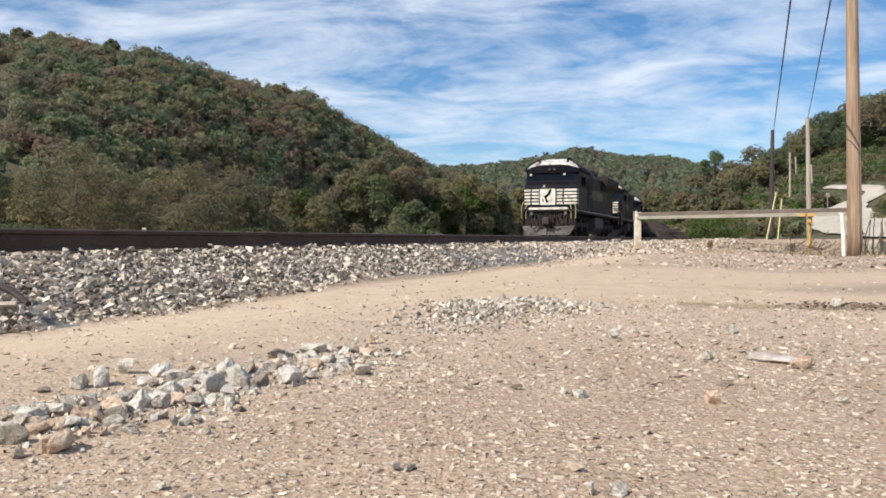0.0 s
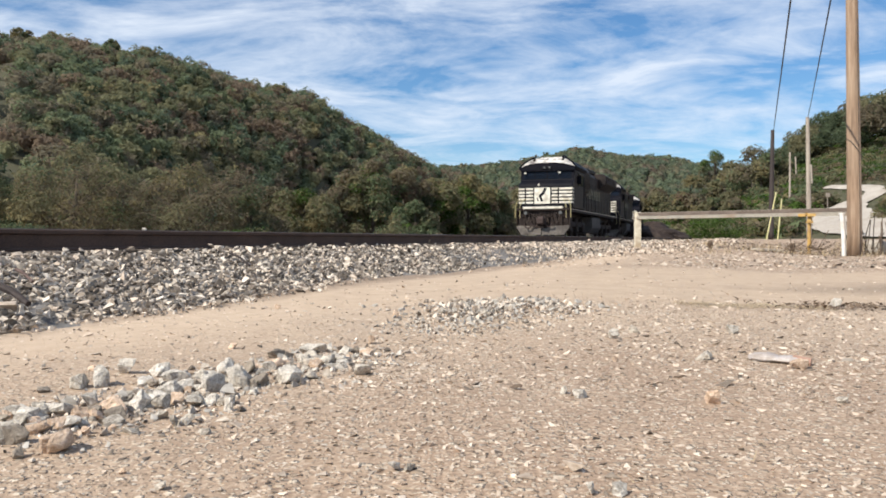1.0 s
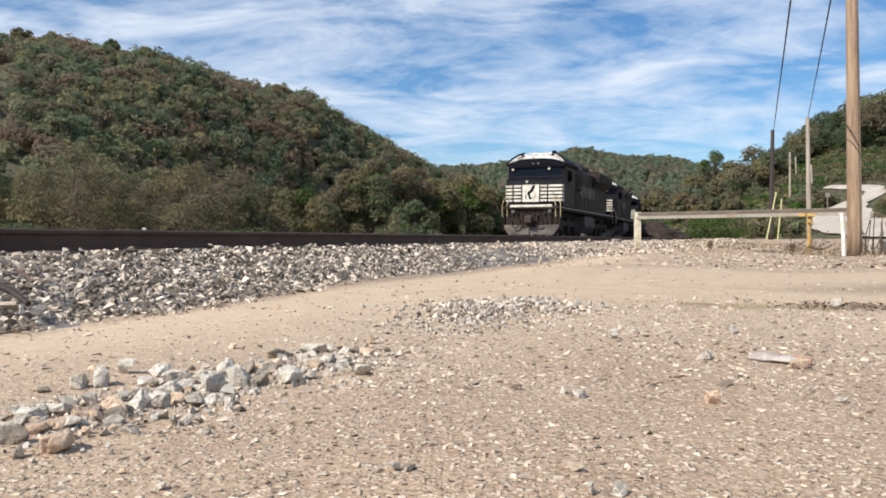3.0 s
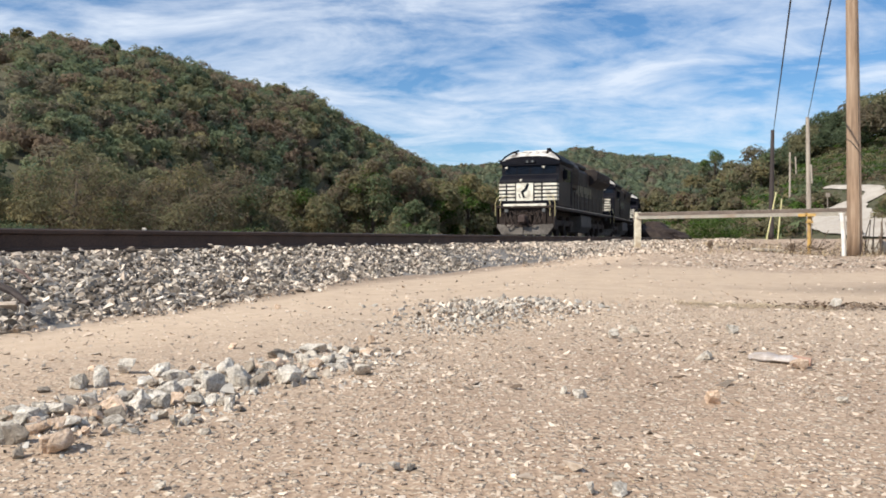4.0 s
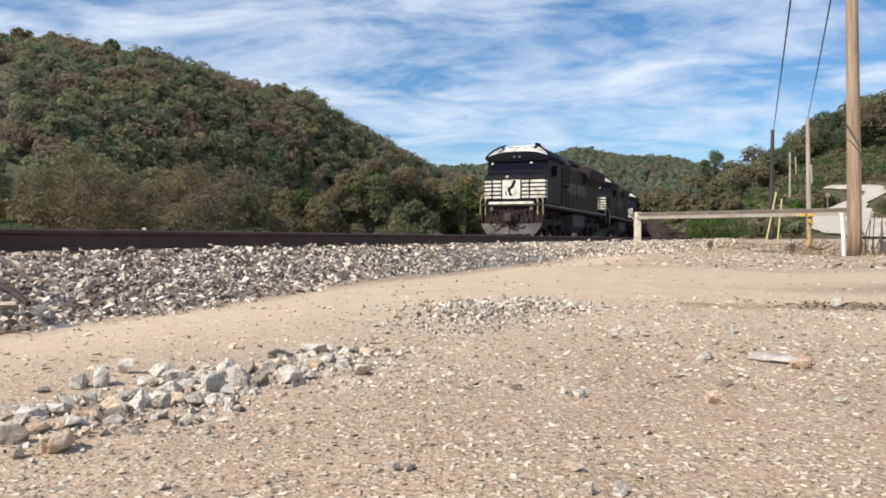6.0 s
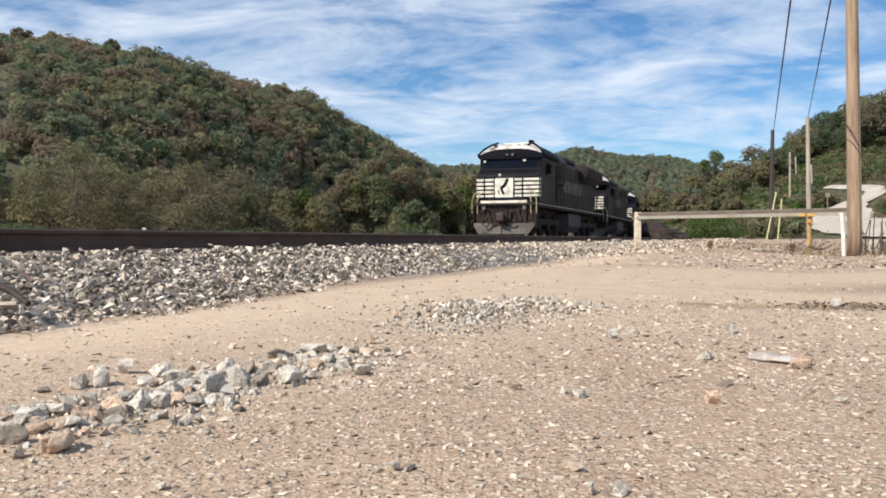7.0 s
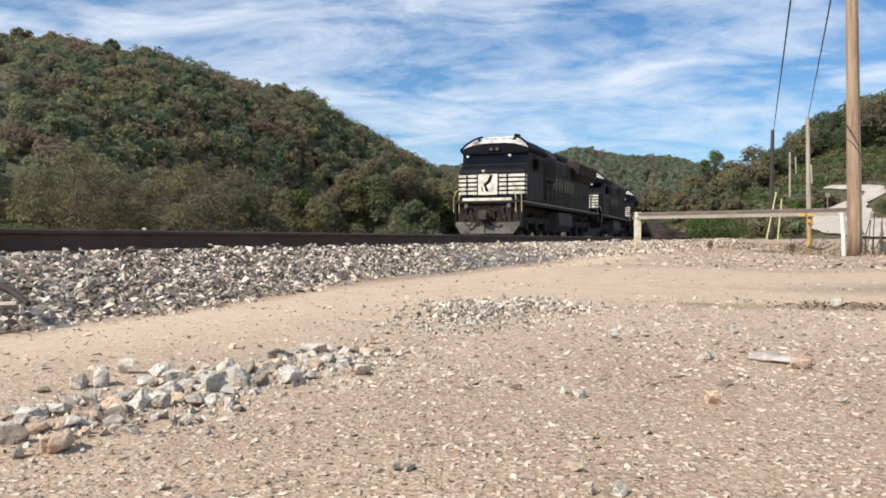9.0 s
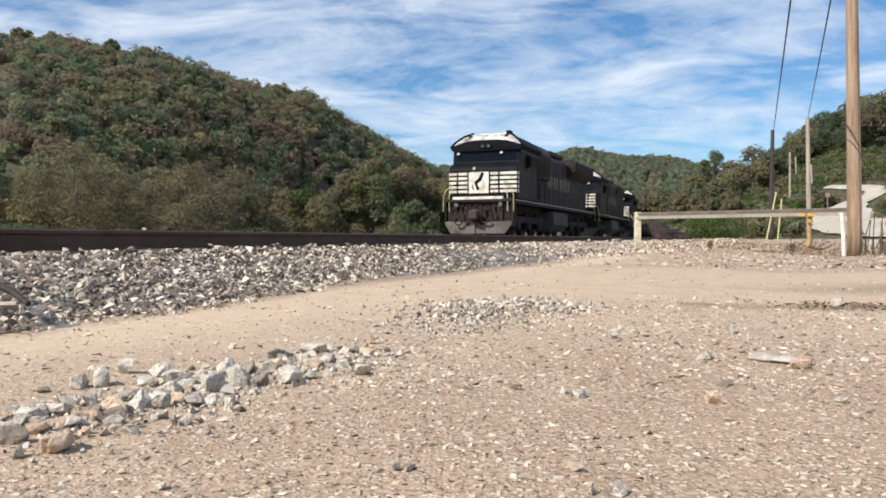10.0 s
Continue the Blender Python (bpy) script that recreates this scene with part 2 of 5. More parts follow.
def rod(bm, a, b, r0, r1=None, seg=10):
    a, b = Vector(a), Vector(b)
    r1 = r0 if r1 is None else r1
    d = b - a
    m = Matrix.Translation((a + b) / 2) @ d.to_track_quat("Z", "Y").to_matrix().to_4x4()
    bmesh.ops.create_cone(bm, cap_ends=True, segments=seg, radius1=r0, radius2=r1, depth=d.length, matrix=m)
    return bm


def pipe(bm, pts, r, seg=8):
    for a, b in zip(pts, pts[1:]):
        rod(bm, a, b, r, r, seg)
    for p in pts[1:-1]:
        bmesh.ops.create_icosphere(bm, subdivisions=1, radius=r * 1.05, matrix=Matrix.Translation(p))
    return bm


def prism(bm, outline, axis, lo, hi, bevel=0.0):
    """Extrude an outline of 2D points along an axis (0 x, 1 y, 2 z)."""
    def at(p, q):
        c = [p[0], p[1]]
        c.insert(axis, q)
        return c
    a, b = [bm.verts.new(at(p, lo)) for p in outline], [bm.verts.new(at(p, hi)) for p in outline]
    faces = [bm.faces.new(a), bm.faces.new(b[::-1])]
    n = len(outline)
    for i in range(n):
        faces.append(bm.faces.new((a[(i + 1) % n], a[i], b[i], b[(i + 1) % n])))
    bmesh.ops.recalc_face_normals(bm, faces=faces)
    if bevel:
        bmesh.ops.bevel(bm, geom=list({e for f in faces for e in f.edges}), offset=bevel, segments=2, affect="EDGES", profile=0.5)
    return bm


def B():
    return bmesh.new()


def mesh_from(name, verts, faces, materials, index=None, smooth=False):
    """A mesh object from arrays: verts (n, 3), faces (m, 3 or 4), material index per face."""
    verts, faces = np.asarray(verts, np.float32), np.asarray(faces, np.int32)
    k = faces.shape[1]
    me = bpy.data.meshes.new(name)
    me.vertices.add(len(verts))
    me.vertices.foreach_set("co", verts.ravel())
    me.loops.add(faces.size)
    me.loops.foreach_set("vertex_index", faces.ravel())
    me.polygons.add(len(faces))
    me.polygons.foreach_set("loop_start", np.arange(len(faces), dtype=np.int32) * k)
    for m in materials:
        me.materials.append(m)
    if index is not None:
        me.polygons.foreach_set("material_index", np.asarray(index, np.int32))
    me.polygons.foreach_set("use_smooth", np.full(len(faces), smooth))
    me.update(calc_edges=True)
    me.validate()
    return new(name, me)


def smoothstep(a, b, v):
    t = np.clip((np.asarray(v, float) - a) / (b - a), 0, 1)
    return t * t * (3 - 2 * t)


def waves(x, y, scale, seed, octaves=3):
    """A cheap smooth noise from sums of turned sines, about -1 to 1."""
    r = np.random.RandomState(seed)
    x, y = np.asarray(x, float), np.asarray(y, float)
    out, amp, tot = 0.0, 1.0, 0.0
    for o in range(octaves):
        for _ in range(3):
            a, p = r.uniform(0, 2 * math.pi), r.uniform(0, 6.28)
            f = 2 ** o / scale * r.uniform(0.7, 1.4) * 2 * math.pi
            out = out + amp * np.sin(f * (np.cos(a) * x + np.sin(a) * y) + p)
            tot += amp * 0.6
        amp *= 0.5
    return out / tot


# ---- the plan: the track runs along T, N points from it towards the open ground ----
T, NRM = np.array([0.367, 0.930]), np.array([0.930, -0.367])
RAIL_D = -5.71           # nearest rail
TRACK_1, TRACK_2 = -6.43, -10.72
RAIL_TOP_Z, RAIL_H = 0.503, 0.185


def plan(d, s, z=0.0):
    return np.array([NRM[0] * d + T[0] * s, NRM[1] * d + T[1] * s, z])


def bend(s):
    """Sideways shift of the tracks, which curve away beyond 40 m."""
    return -np.maximum(0.0, np.asarray(s, float) - 40.0) ** 2 / 1100.0


def ground_z(x, y):
    x, y = np.asarray(x, float), np.asarray(y, float)
    d, s = NRM[0] * x + NRM[1] * y, T[0] * x + T[1] * y
    rise = (0.27 + 0.11 * smoothstep(-2.5, 2.0, d)) * smoothstep(13, 34, s)
    h = rise + 0.018 * waves(x, y, 3.2, 3) + 0.035 * waves(x, y, 11, 4) * smoothstep(3, 9, s)
    h = h + 0.05 * smoothstep(-3.6, -1.2, d) * smoothstep(0.6, -1.0, d) * smoothstep(5, 9, s)
    h = h - 0.09 * smoothstep(0.0, 2.0, d) * smoothstep(15, 18, s) * smoothstep(28, 22, s)
    h = h - 0.12 * smoothstep(-3.4, -4.6, d)
    return h - 1.2 * smoothstep(-13.5, -17.0, d)


def bed_z(d, s):
    """Top of the ballast: flat under the tracks, sloped down to the dirt on either side."""
    d, s = np.asarray(d, float), np.asarray(s, float)
    foot = -2.98 - 0.55 * smoothstep(4, 9, s) + 1.2 * smoothstep(12, 22, s)
    low = 0.27 * smoothstep(13, 34, s)
    near = low - 0.03 + (0.302 - low) * smoothstep(foot + 0.05, -5.15, d) ** 0.85
    far = -1.0 + 1.302 * smoothstep(-15.5, -12.6, d - bend(s))
    return np.minimum(near, far)


# ---- ground, ballast and tracks ----
def build_ground():
    u = np.sinh(np.linspace(-1, 1, 221) * 9.2) / math.sinh(9.2) * 3200
    v = np.concatenate([-np.geomspace(3200, 0.5, 50), np.linspace(-0.4, 0.9, 8), np.geomspace(1.0, 3200, 190)])
    X, Y = np.meshgrid(u, v)
    Z = ground_z(X, Y)
    n, m = len(u), len(v)
    i = np.arange(n * m).reshape(m, n)
    f = np.stack([i[:-1, :-1], i[:-1, 1:], i[1:, 1:], i[1:, :-1]], -1).reshape(-1, 4)
    ob = mesh_from("ground", np.stack([X, Y, Z], -1).reshape(-1, 3), f, [DIRT], smooth=True)
    tagged(ob, "packed tan dirt and gravel lot beside the railway", "ground", kind="structure")


def build_ballast():
    d = np.concatenate([np.linspace(-40, -6.4, 60), np.linspace(-6.2, -1.0, 54)])
    s = np.concatenate([np.linspace(-40, -1, 20), np.linspace(0, 30, 140), np.geomspace(31, 400, 50)])
    D, S = np.meshgrid(d, s)
    X, Y = NRM[0] * D + T[0] * S, NRM[1] * D + T[1] * S
    Z = bed_z(D, S) + 0.012 * waves(X, Y, 0.45, 8)
    n, m = len(d), len(s)
    i = np.arange(n * m).reshape(m, n)
    f = np.stack([i[:-1, :-1], i[:-1, 1:], i[1:, 1:], i[1:, :-1]], -1).reshape(-1, 4)
    ob = mesh_from("ballast_bed", np.stack([X, Y, Z], -1).reshape(-1, 3), f, [BALLAST_BASE], smooth=True)
    tagged(ob, "grey crushed stone ballast bed under two tracks", "ballast", kind="structure")


def chip_prototypes(count, seed, flat=0.7, points=9):
    """Small angular stones of 12 to 20 triangles."""
    out = []
    r = np.random.RandomState(seed)
    for _ in range(count):
        bm = B()
        pts = r.normal(size=(points, 3))
        pts /= np.linalg.norm(pts, axis=1)[:, None]
        pts *= r.uniform(0.75, 1.1, (points, 1)) * np.array([1.0, r.uniform(0.6, 0.95), flat * r.uniform(0.7, 1.1)])
        vs = [bm.verts.new(p) for p in pts]
        bmesh.ops.convex_hull(bm, input=vs)
        bmesh.ops.triangulate(bm, faces=bm.faces[:])
        bm.verts.index_update()
        used = [v for v in bm.verts if v.link_faces]
        ids = {v: k for k, v in enumerate(used)}
        out.append((np.array([v.co[:] for v in used]), np.array([[ids[v] for v in f.verts] for f in bm.faces])))
        bm.free()
    return out


def scatter(name, protos, places, sizes, rng, materials, pick=None, tilt=0.5):
    """Joins turned, sized copies of the prototypes into one mesh."""
    V, F, I, base = [], [], [], 0
    n = len(places)
    which = rng.randint(0, len(protos), n)
    for k, (pv, pf) in enumerate(protos):
        sel = np.where(which == k)[0]
        if not len(sel):
            continue
        a, tx, ty = rng.uniform(0, 6.283, len(sel)), rng.normal(0, tilt, len(sel)), rng.normal(0, tilt, len(sel))
        ca, sa, cx, sx, cy, sy = np.cos(a), np.sin(a), np.cos(tx), np.sin(tx), np.cos(ty), np.sin(ty)
        o, z = np.ones_like(a), np.zeros_like(a)
        Rz = np.stack([ca, -sa, z, sa, ca, z, z, z, o], -1).reshape(-1, 3, 3)
        Rx = np.stack([o, z, z, z, cx, -sx, z, sx, cx], -1).reshape(-1, 3, 3)
        Ry = np.stack([cy, z, sy, z, o, z, -sy, z, cy], -1).reshape(-1, 3, 3)
        R = Rx @ Ry @ Rz
        pts = np.einsum("nij,vj->nvi", R, pv) * sizes[sel][:, None, None] + places[sel][:, None, :]
        V.append(pts.reshape(-1, 3))
        F.append((pf[None] + (np.arange(len(sel)) * len(pv))[:, None, None]).reshape(-1, pf.shape[1]) + base)
        if pick is not None:
            I.append(np.repeat(pick[sel], len(pf)))
        base += len(sel) * len(pv)
    return mesh_from(name, np.concatenate(V), np.concatenate(F), materials, np.concatenate(I) if pick is not None else None)


def build_ballast_stones():
    r = np.random.RandomState(5)
    protos = chip_prototypes(18, 6, 0.66, 7)
    P, Z = [], []
    for s0, s1, dens, size, d_hi in ((-7, -1.5, 260, 0.036, -2.9), (-1.5, 6, 980, 0.025, -2.85), (6, 13, 720, 0.028, -2.9), (13, 24, 260, 0.034, -0.6), (24, 60, 60, 0.046, 0.5)):
        n = int((s1 - s0) * (d_hi + 6.4) * dens)
        s, d = r.uniform(s0, s1, n), r.uniform(-6.4, d_hi, n)
        foot = -2.98 - 0.55 * smoothstep(4, 9, s) + 3.6 * smoothstep(11, 24, s) + 0.1 * waves(s, d, 0.9, 9)
        fade = np.clip((foot - d) / np.where(s > 11, 2.2, 0.3), 0, 1)
        keep = (r.uniform(size=n) < fade) & ((np.abs(d - RAIL_D) > 0.11) | (s > 60))
        s, d = s[keep], d[keep]
        sz = size * r.lognormal(0, 0.32, len(s))
        x, y = NRM[0] * d + T[0] * s, NRM[1] * d + T[1] * s
        P.append(np.stack([x, y, np.maximum(bed_z(d, s), np.where(d > -3.4, ground_z(x, y), -9)) + r.uniform(-0.5, 0.9, len(s)) * sz], -1))
        Z.append(sz)
    P, Z = np.concatenate(P), np.concatenate(Z)
    pick = r.choice(3, len(P), p=[0.56, 0.10, 0.34])
    along = T[0] * P[:, 0] + T[1] * P[:, 1]      # farther on the stones are mixed with tan gravel
    pick = np.where((along > 13) & (r.uniform(size=len(P)) < 0.55), 1, pick)
    ob = scatter("ballast_stones", protos, P, Z, r, [STONE, PEBBLE, STONE_DARK], pick, 0.5)
    tagged(ob, "loose grey crushed ballast stones on the shoulder", "ballast", kind="stuff")


def build_ground_gravel():
    r = np.random.RandomState(11)
    protos = chip_prototypes(10, 12, 0.5, 6)
    P, Z = [], []
    for y0, y1, dens, size in ((0.9, 2.2, 4600, 0.0062), (2.2, 4.5, 2300, 0.0085), (4.5, 7.5, 560, 0.013), (7.5, 11, 90, 0.016), (10.8, 17.5, 150, 0.027), (14, 27, 45, 0.028), (0.9, 4, 110, 0.011), (3, 12, 12, 0.02)):
        n = int((y1 - y0) * 1.3 * (y0 + y1) / 2 * dens)
        y = r.uniform(y0, y1, n)
        x = r.uniform(-0.62, 0.66, n) * y
        d, s = NRM[0] * x + NRM[1] * y, T[0] * x + T[1] * y
        smooth_lane = smoothstep(-1.0, -1.6, d) * smoothstep(-3.4, -2.9, d)
        yy = y + 0.35 * waves(x, y, 2.3, 15)
        smooth_lane = np.maximum(smooth_lane, 1.15 * smoothstep(4.8, 5.4, yy) * smoothstep(10.0, 9.2, yy))
        dens_k = (0.55 + 0.45 * waves(x, y, 1.3, 14)) * (1 - 0.75 * smooth_lane)
        keep = (r.uniform(size=n) < dens_k) & (d > -3.3)
        x, y = x[keep], y[keep]
        sz = size * r.lognormal(0, 0.4, len(x))
        P.append(np.stack([x, y, ground_z(x, y) + 0.08 * sz], -1))
        Z.append(sz)
    P, Z = np.concatenate(P), np.concatenate(Z)
    pick = r.choice(3, len(P), p=[0.76, 0.15, 0.09])
    ob = scatter("gravel", protos, P, Z, r, [PEBBLE, STONE, STONE_DARK], pick, 0.25)
    tagged(ob, "fine tan gravel chips pressed into the dirt", "gravel", kind="stuff")


RAIL_PROFILE = [(-0.076, 0), (0.076, 0), (0.076, 0.012), (0.012, 0.03), (0.009, 0.135), (0.036, 0.147), (0.037, 0.175), (0.028, 0.185), (-0.028, 0.185), (-0.037, 0.175), (-0.036, 0.147), (-0.009, 0.135), (-0.012, 0.03), (-0.076, 0.012)]


def track_shift(s):
    """The bend of the tracks away from the open ground."""
    return float(bend(s))


def build_track(center, label):
    track = empty("railway_track")
    tagged(track, label, "track", kind="structure")
    ss = [-40.0] + [float(k) for k in range(0, 80, 8)] + [float(k) for k in range(80, 181, 5)]
    for side in (-0.755, 0.755):
        for name, prof, m in (("rail", RAIL_PROFILE, RAIL), ("rail_head", [(-0.026, 0.184), (0.026, 0.184), (0.024, 0.188), (-0.024, 0.188)], RAIL_TOP)):
            bm = B()
            rings = []
            for s in ss:
                dd = center + side + track_shift(s)
                rings.append([bm.verts.new(plan(dd + a, s, RAIL_TOP_Z - RAIL_H + b)) for a, b in prof])
            k = len(prof)
            for a, b in zip(rings, rings[1:]):
                for i in range(k):
                    bm.faces.new((a[i], a[(i + 1) % k], b[(i + 1) % k], b[i]))
            bm.faces.new(rings[0][::-1])
            bm.faces.new(rings[-1])
            bmesh.ops.recalc_face_normals(bm, faces=bm.faces[:])
            part(name, bm, m, track, "shiny worn running surface" if name == "rail_head" else "dark rusty steel rail")
    bm = box(B(), -1.3, 1.3, -0.115, 0.115, -0.17, 0.0, 0.008)
    me = bpy.data.meshes.new("tie")
    bm.to_mesh(me)
    bm.free()
    me.materials.append(TIE)
    for k in range(110):
        s = -6 + k * 0.6
        tie = new("tie", me)
        tie.parent = track
        tie.matrix_basis = Matrix.Translation(plan(center, s, RAIL_TOP_Z - RAIL_H)) @ pose(0, 0, 0, 0, 0, math.degrees(math.atan2(NRM[1], NRM[0])))


STONE_DARK = mat("dark_ballast_stone", [(0.07, 0.054, 0.042), (0.13, 0.105, 0.083), (0.21, 0.175, 0.14)], 4, 0.9, 0.4, 60, random_by="island", spread=0.4)
build_ground()
build_ballast()
build_track(TRACK_1, "empty railway track with dark rusty rails on ballast")
build_track(TRACK_2, "railway track that carries the freight engines")


# ---- hills and woods ----
def leaf_mat(name, c, spread=0.22):
    return mat(name, [tuple(v * 0.7 for v in c), c, tuple(v * 1.3 for v in c)], 0.2, 0.8, 0, 2.0, random_by="island", spread=spread, leaf=0.5)


LEAF = [leaf_mat("dark_green_leaves", (0.107, 0.136, 0.082)), leaf_mat("green_leaves", (0.139, 0.171, 0.094)), leaf_mat("olive_leaves", (0.188, 0.178, 0.106)),
        leaf_mat("yellowing_leaves", (0.240, 0.206, 0.110)), leaf_mat("rust_leaves", (0.190, 0.139, 0.099)), leaf_mat("dull_brown_leaves", (0.184, 0.155, 0.108))]
# far ridge: paler, cooler leaf colours with the distance haze put into them
LEAF_RIDGE_HAZED = [leaf_mat("ridge_dark_leaves_hazed", (0.134, 0.165, 0.119), 0.12), leaf_mat("ridge_green_leaves_hazed", (0.162, 0.198, 0.130), 0.12), leaf_mat("ridge_olive_leaves_hazed", (0.191, 0.204, 0.135), 0.12),
              leaf_mat("ridge_gold_leaves_hazed", (0.220, 0.204, 0.135), 0.12), leaf_mat("ridge_rust_leaves_hazed", (0.198, 0.160, 0.124), 0.12), leaf_mat("ridge_brown_leaves_hazed", (0.180, 0.165, 0.124), 0.12)]
# west hill: leaves lightened and blued in colour to carry the haze
LEAF_WEST_HAZED = [leaf_mat("hill_dark_leaves_hazed", (0.137, 0.178, 0.120), 0.16), leaf_mat("hill_green_leaves_hazed", (0.179, 0.217, 0.129), 0.16), leaf_mat("hill_olive_leaves_hazed", (0.232, 0.231, 0.138), 0.16),
             leaf_mat("hill_gold_leaves_hazed", (0.285, 0.257, 0.144), 0.16), leaf_mat("hill_rust_leaves_hazed", (0.226, 0.175, 0.129), 0.16), leaf_mat("hill_brown_leaves_hazed", (0.226, 0.202, 0.145), 0.16)]
KUDZU = leaf_mat("bright_vine_leaves", (0.075, 0.125, 0.032))
SLOPE = mat("forest_floor", [(0.04, 0.043, 0.026), (0.065, 0.064, 0.036), (0.09, 0.078, 0.048)], 0.08, 0.95, 0, 1.0)
GRASS_SLOPE = mat("grassy_slope", [(0.035, 0.040, 0.018), (0.065, 0.062, 0.030), (0.12, 0.098, 0.058)], 0.6, 0.95, 0.6, 5.0, distance=0.2)
BARK = mat("grey_brown_bark", [(0.05, 0.04, 0.03), (0.10, 0.08, 0.06), (0.16, 0.13, 0.10)], 3, 0.95, 0.6, 30, stretch=(1, 1, 0.2), distance=0.02)


def leaf_cloud(rng, blobs, count, size, near=0.72, far=1.08):
    """Diamond leaves or clumps on the outsides of the blobs, (n, 4, 3), and the blob of each."""
    blobs = np.asarray(blobs, float)
    w = blobs[:, 3] ** 2
    k = rng.choice(len(blobs), int(count * 1.5), p=w / w.sum())
    dirs = rng.normal(size=(len(k), 3))
    dirs /= np.linalg.norm(dirs, axis=1)[:, None]
    dirs[:, 2] = np.where(dirs[:, 2] < -0.4, -dirs[:, 2], dirs[:, 2])
    pts = blobs[k, :3] + dirs * blobs[k, 3:4] * rng.uniform(near, far, (len(k), 1)) * np.array([1, 1, 0.9])
    inside = np.zeros(len(k), bool)
    for j, b in enumerate(blobs):
        inside |= (np.linalg.norm(pts - b[:3], axis=1) < 0.62 * b[3]) & (k != j)
    pts, dirs, k = pts[~inside][:count], dirs[~inside][:count], k[~inside][:count]
    n = len(pts)
    nrm = dirs + rng.normal(0, 0.38, (n, 3)) + np.array([0, 0, 0.3])
    nrm /= np.linalg.norm(nrm, axis=1)[:, None]
    a = np.cross(nrm, rng.normal(size=(n, 3)))
    a /= np.linalg.norm(a, axis=1)[:, None]
    b = np.cross(nrm, a)
    s = size * rng.uniform(0.6, 1.35, (n, 1))
    return np.stack([pts - a * s, pts - b * s * 0.7 + nrm * s * 0.2, pts + a * s, pts + b * s * 0.7 - nrm * s * 0.15], 1), k


def crown_proto(seed, count, size, tall=1.0, dense=0.0):
    r = np.random.RandomState(seed)
    blobs = [(0, 0, 0.1, 0.62)]
    for _ in range(9):
        a, q = r.uniform(0, 6.283), r.uniform(0.3, 0.62)
        blobs.append((q * math.cos(a), q * math.sin(a), r.uniform(-0.35, 0.55) * tall, r.uniform(0.28, 0.46)))
    quads, _ = leaf_cloud(r, blobs, count, size)
    v = quads[:, :3].reshape(-1, 3)
    f = np.arange(len(v)).reshape(-1, 3)
    if not dense:
        return v, f
    bm = B()  # the dense inside of the crown
    bmesh.ops.create_icosphere(bm, subdivisions=1, radius=1.0)
    for q in bm.verts:
        q.co = Vector((q.co.x, q.co.y, q.co.z * 0.9 * tall + 0.05)) * r.uniform(0.8, 1.15) * dense
    core = np.array([q.co[:] for q in bm.verts])
    cf = np.array([[q.index for q in fc.verts] for fc in bm.faces])
    bm.free()
    return np.concatenate([v, core]), np.concatenate([f, cf + len(v)])


def loft_z(u, v, foot, crest, back, even=False):
    """Rows of (x, y, z) for the foot, the crest and the back of a hill, at u along it and v across (0 foot, 1 crest, 2 back)."""
    t = np.arange(len(foot))
    g = lambda rows: np.stack([np.interp(u, t, np.asarray(rows, float)[:, c]) for c in range(3)], -1)
    f, c, b = g(foot), g(crest), g(back)
    v1 = np.clip(v, 0, 1)[..., None]
    v2 = np.clip(v - 1, 0, 1)[..., None]
    p = f + (c - f) * v1 + (b - c) * v2
    rise = np.clip(v, 0, 1) if even else np.sin(np.clip(v, 0, 1) * math.pi / 2) ** 1.15
    p[..., 2] = (f[..., 2] + (c[..., 2] - f[..., 2]) * rise) * (1 - v2[..., 0] ** 2) + b[..., 2] * v2[..., 0] ** 2
    return p


def crest_row(bear, y, z, low=0.0):
    """A crest point from its bearing, its rise and its distance."""
    return ((bear - 784) / 1377 * z, z, EYE_Z + (423 - y) / 1377 * z - low)


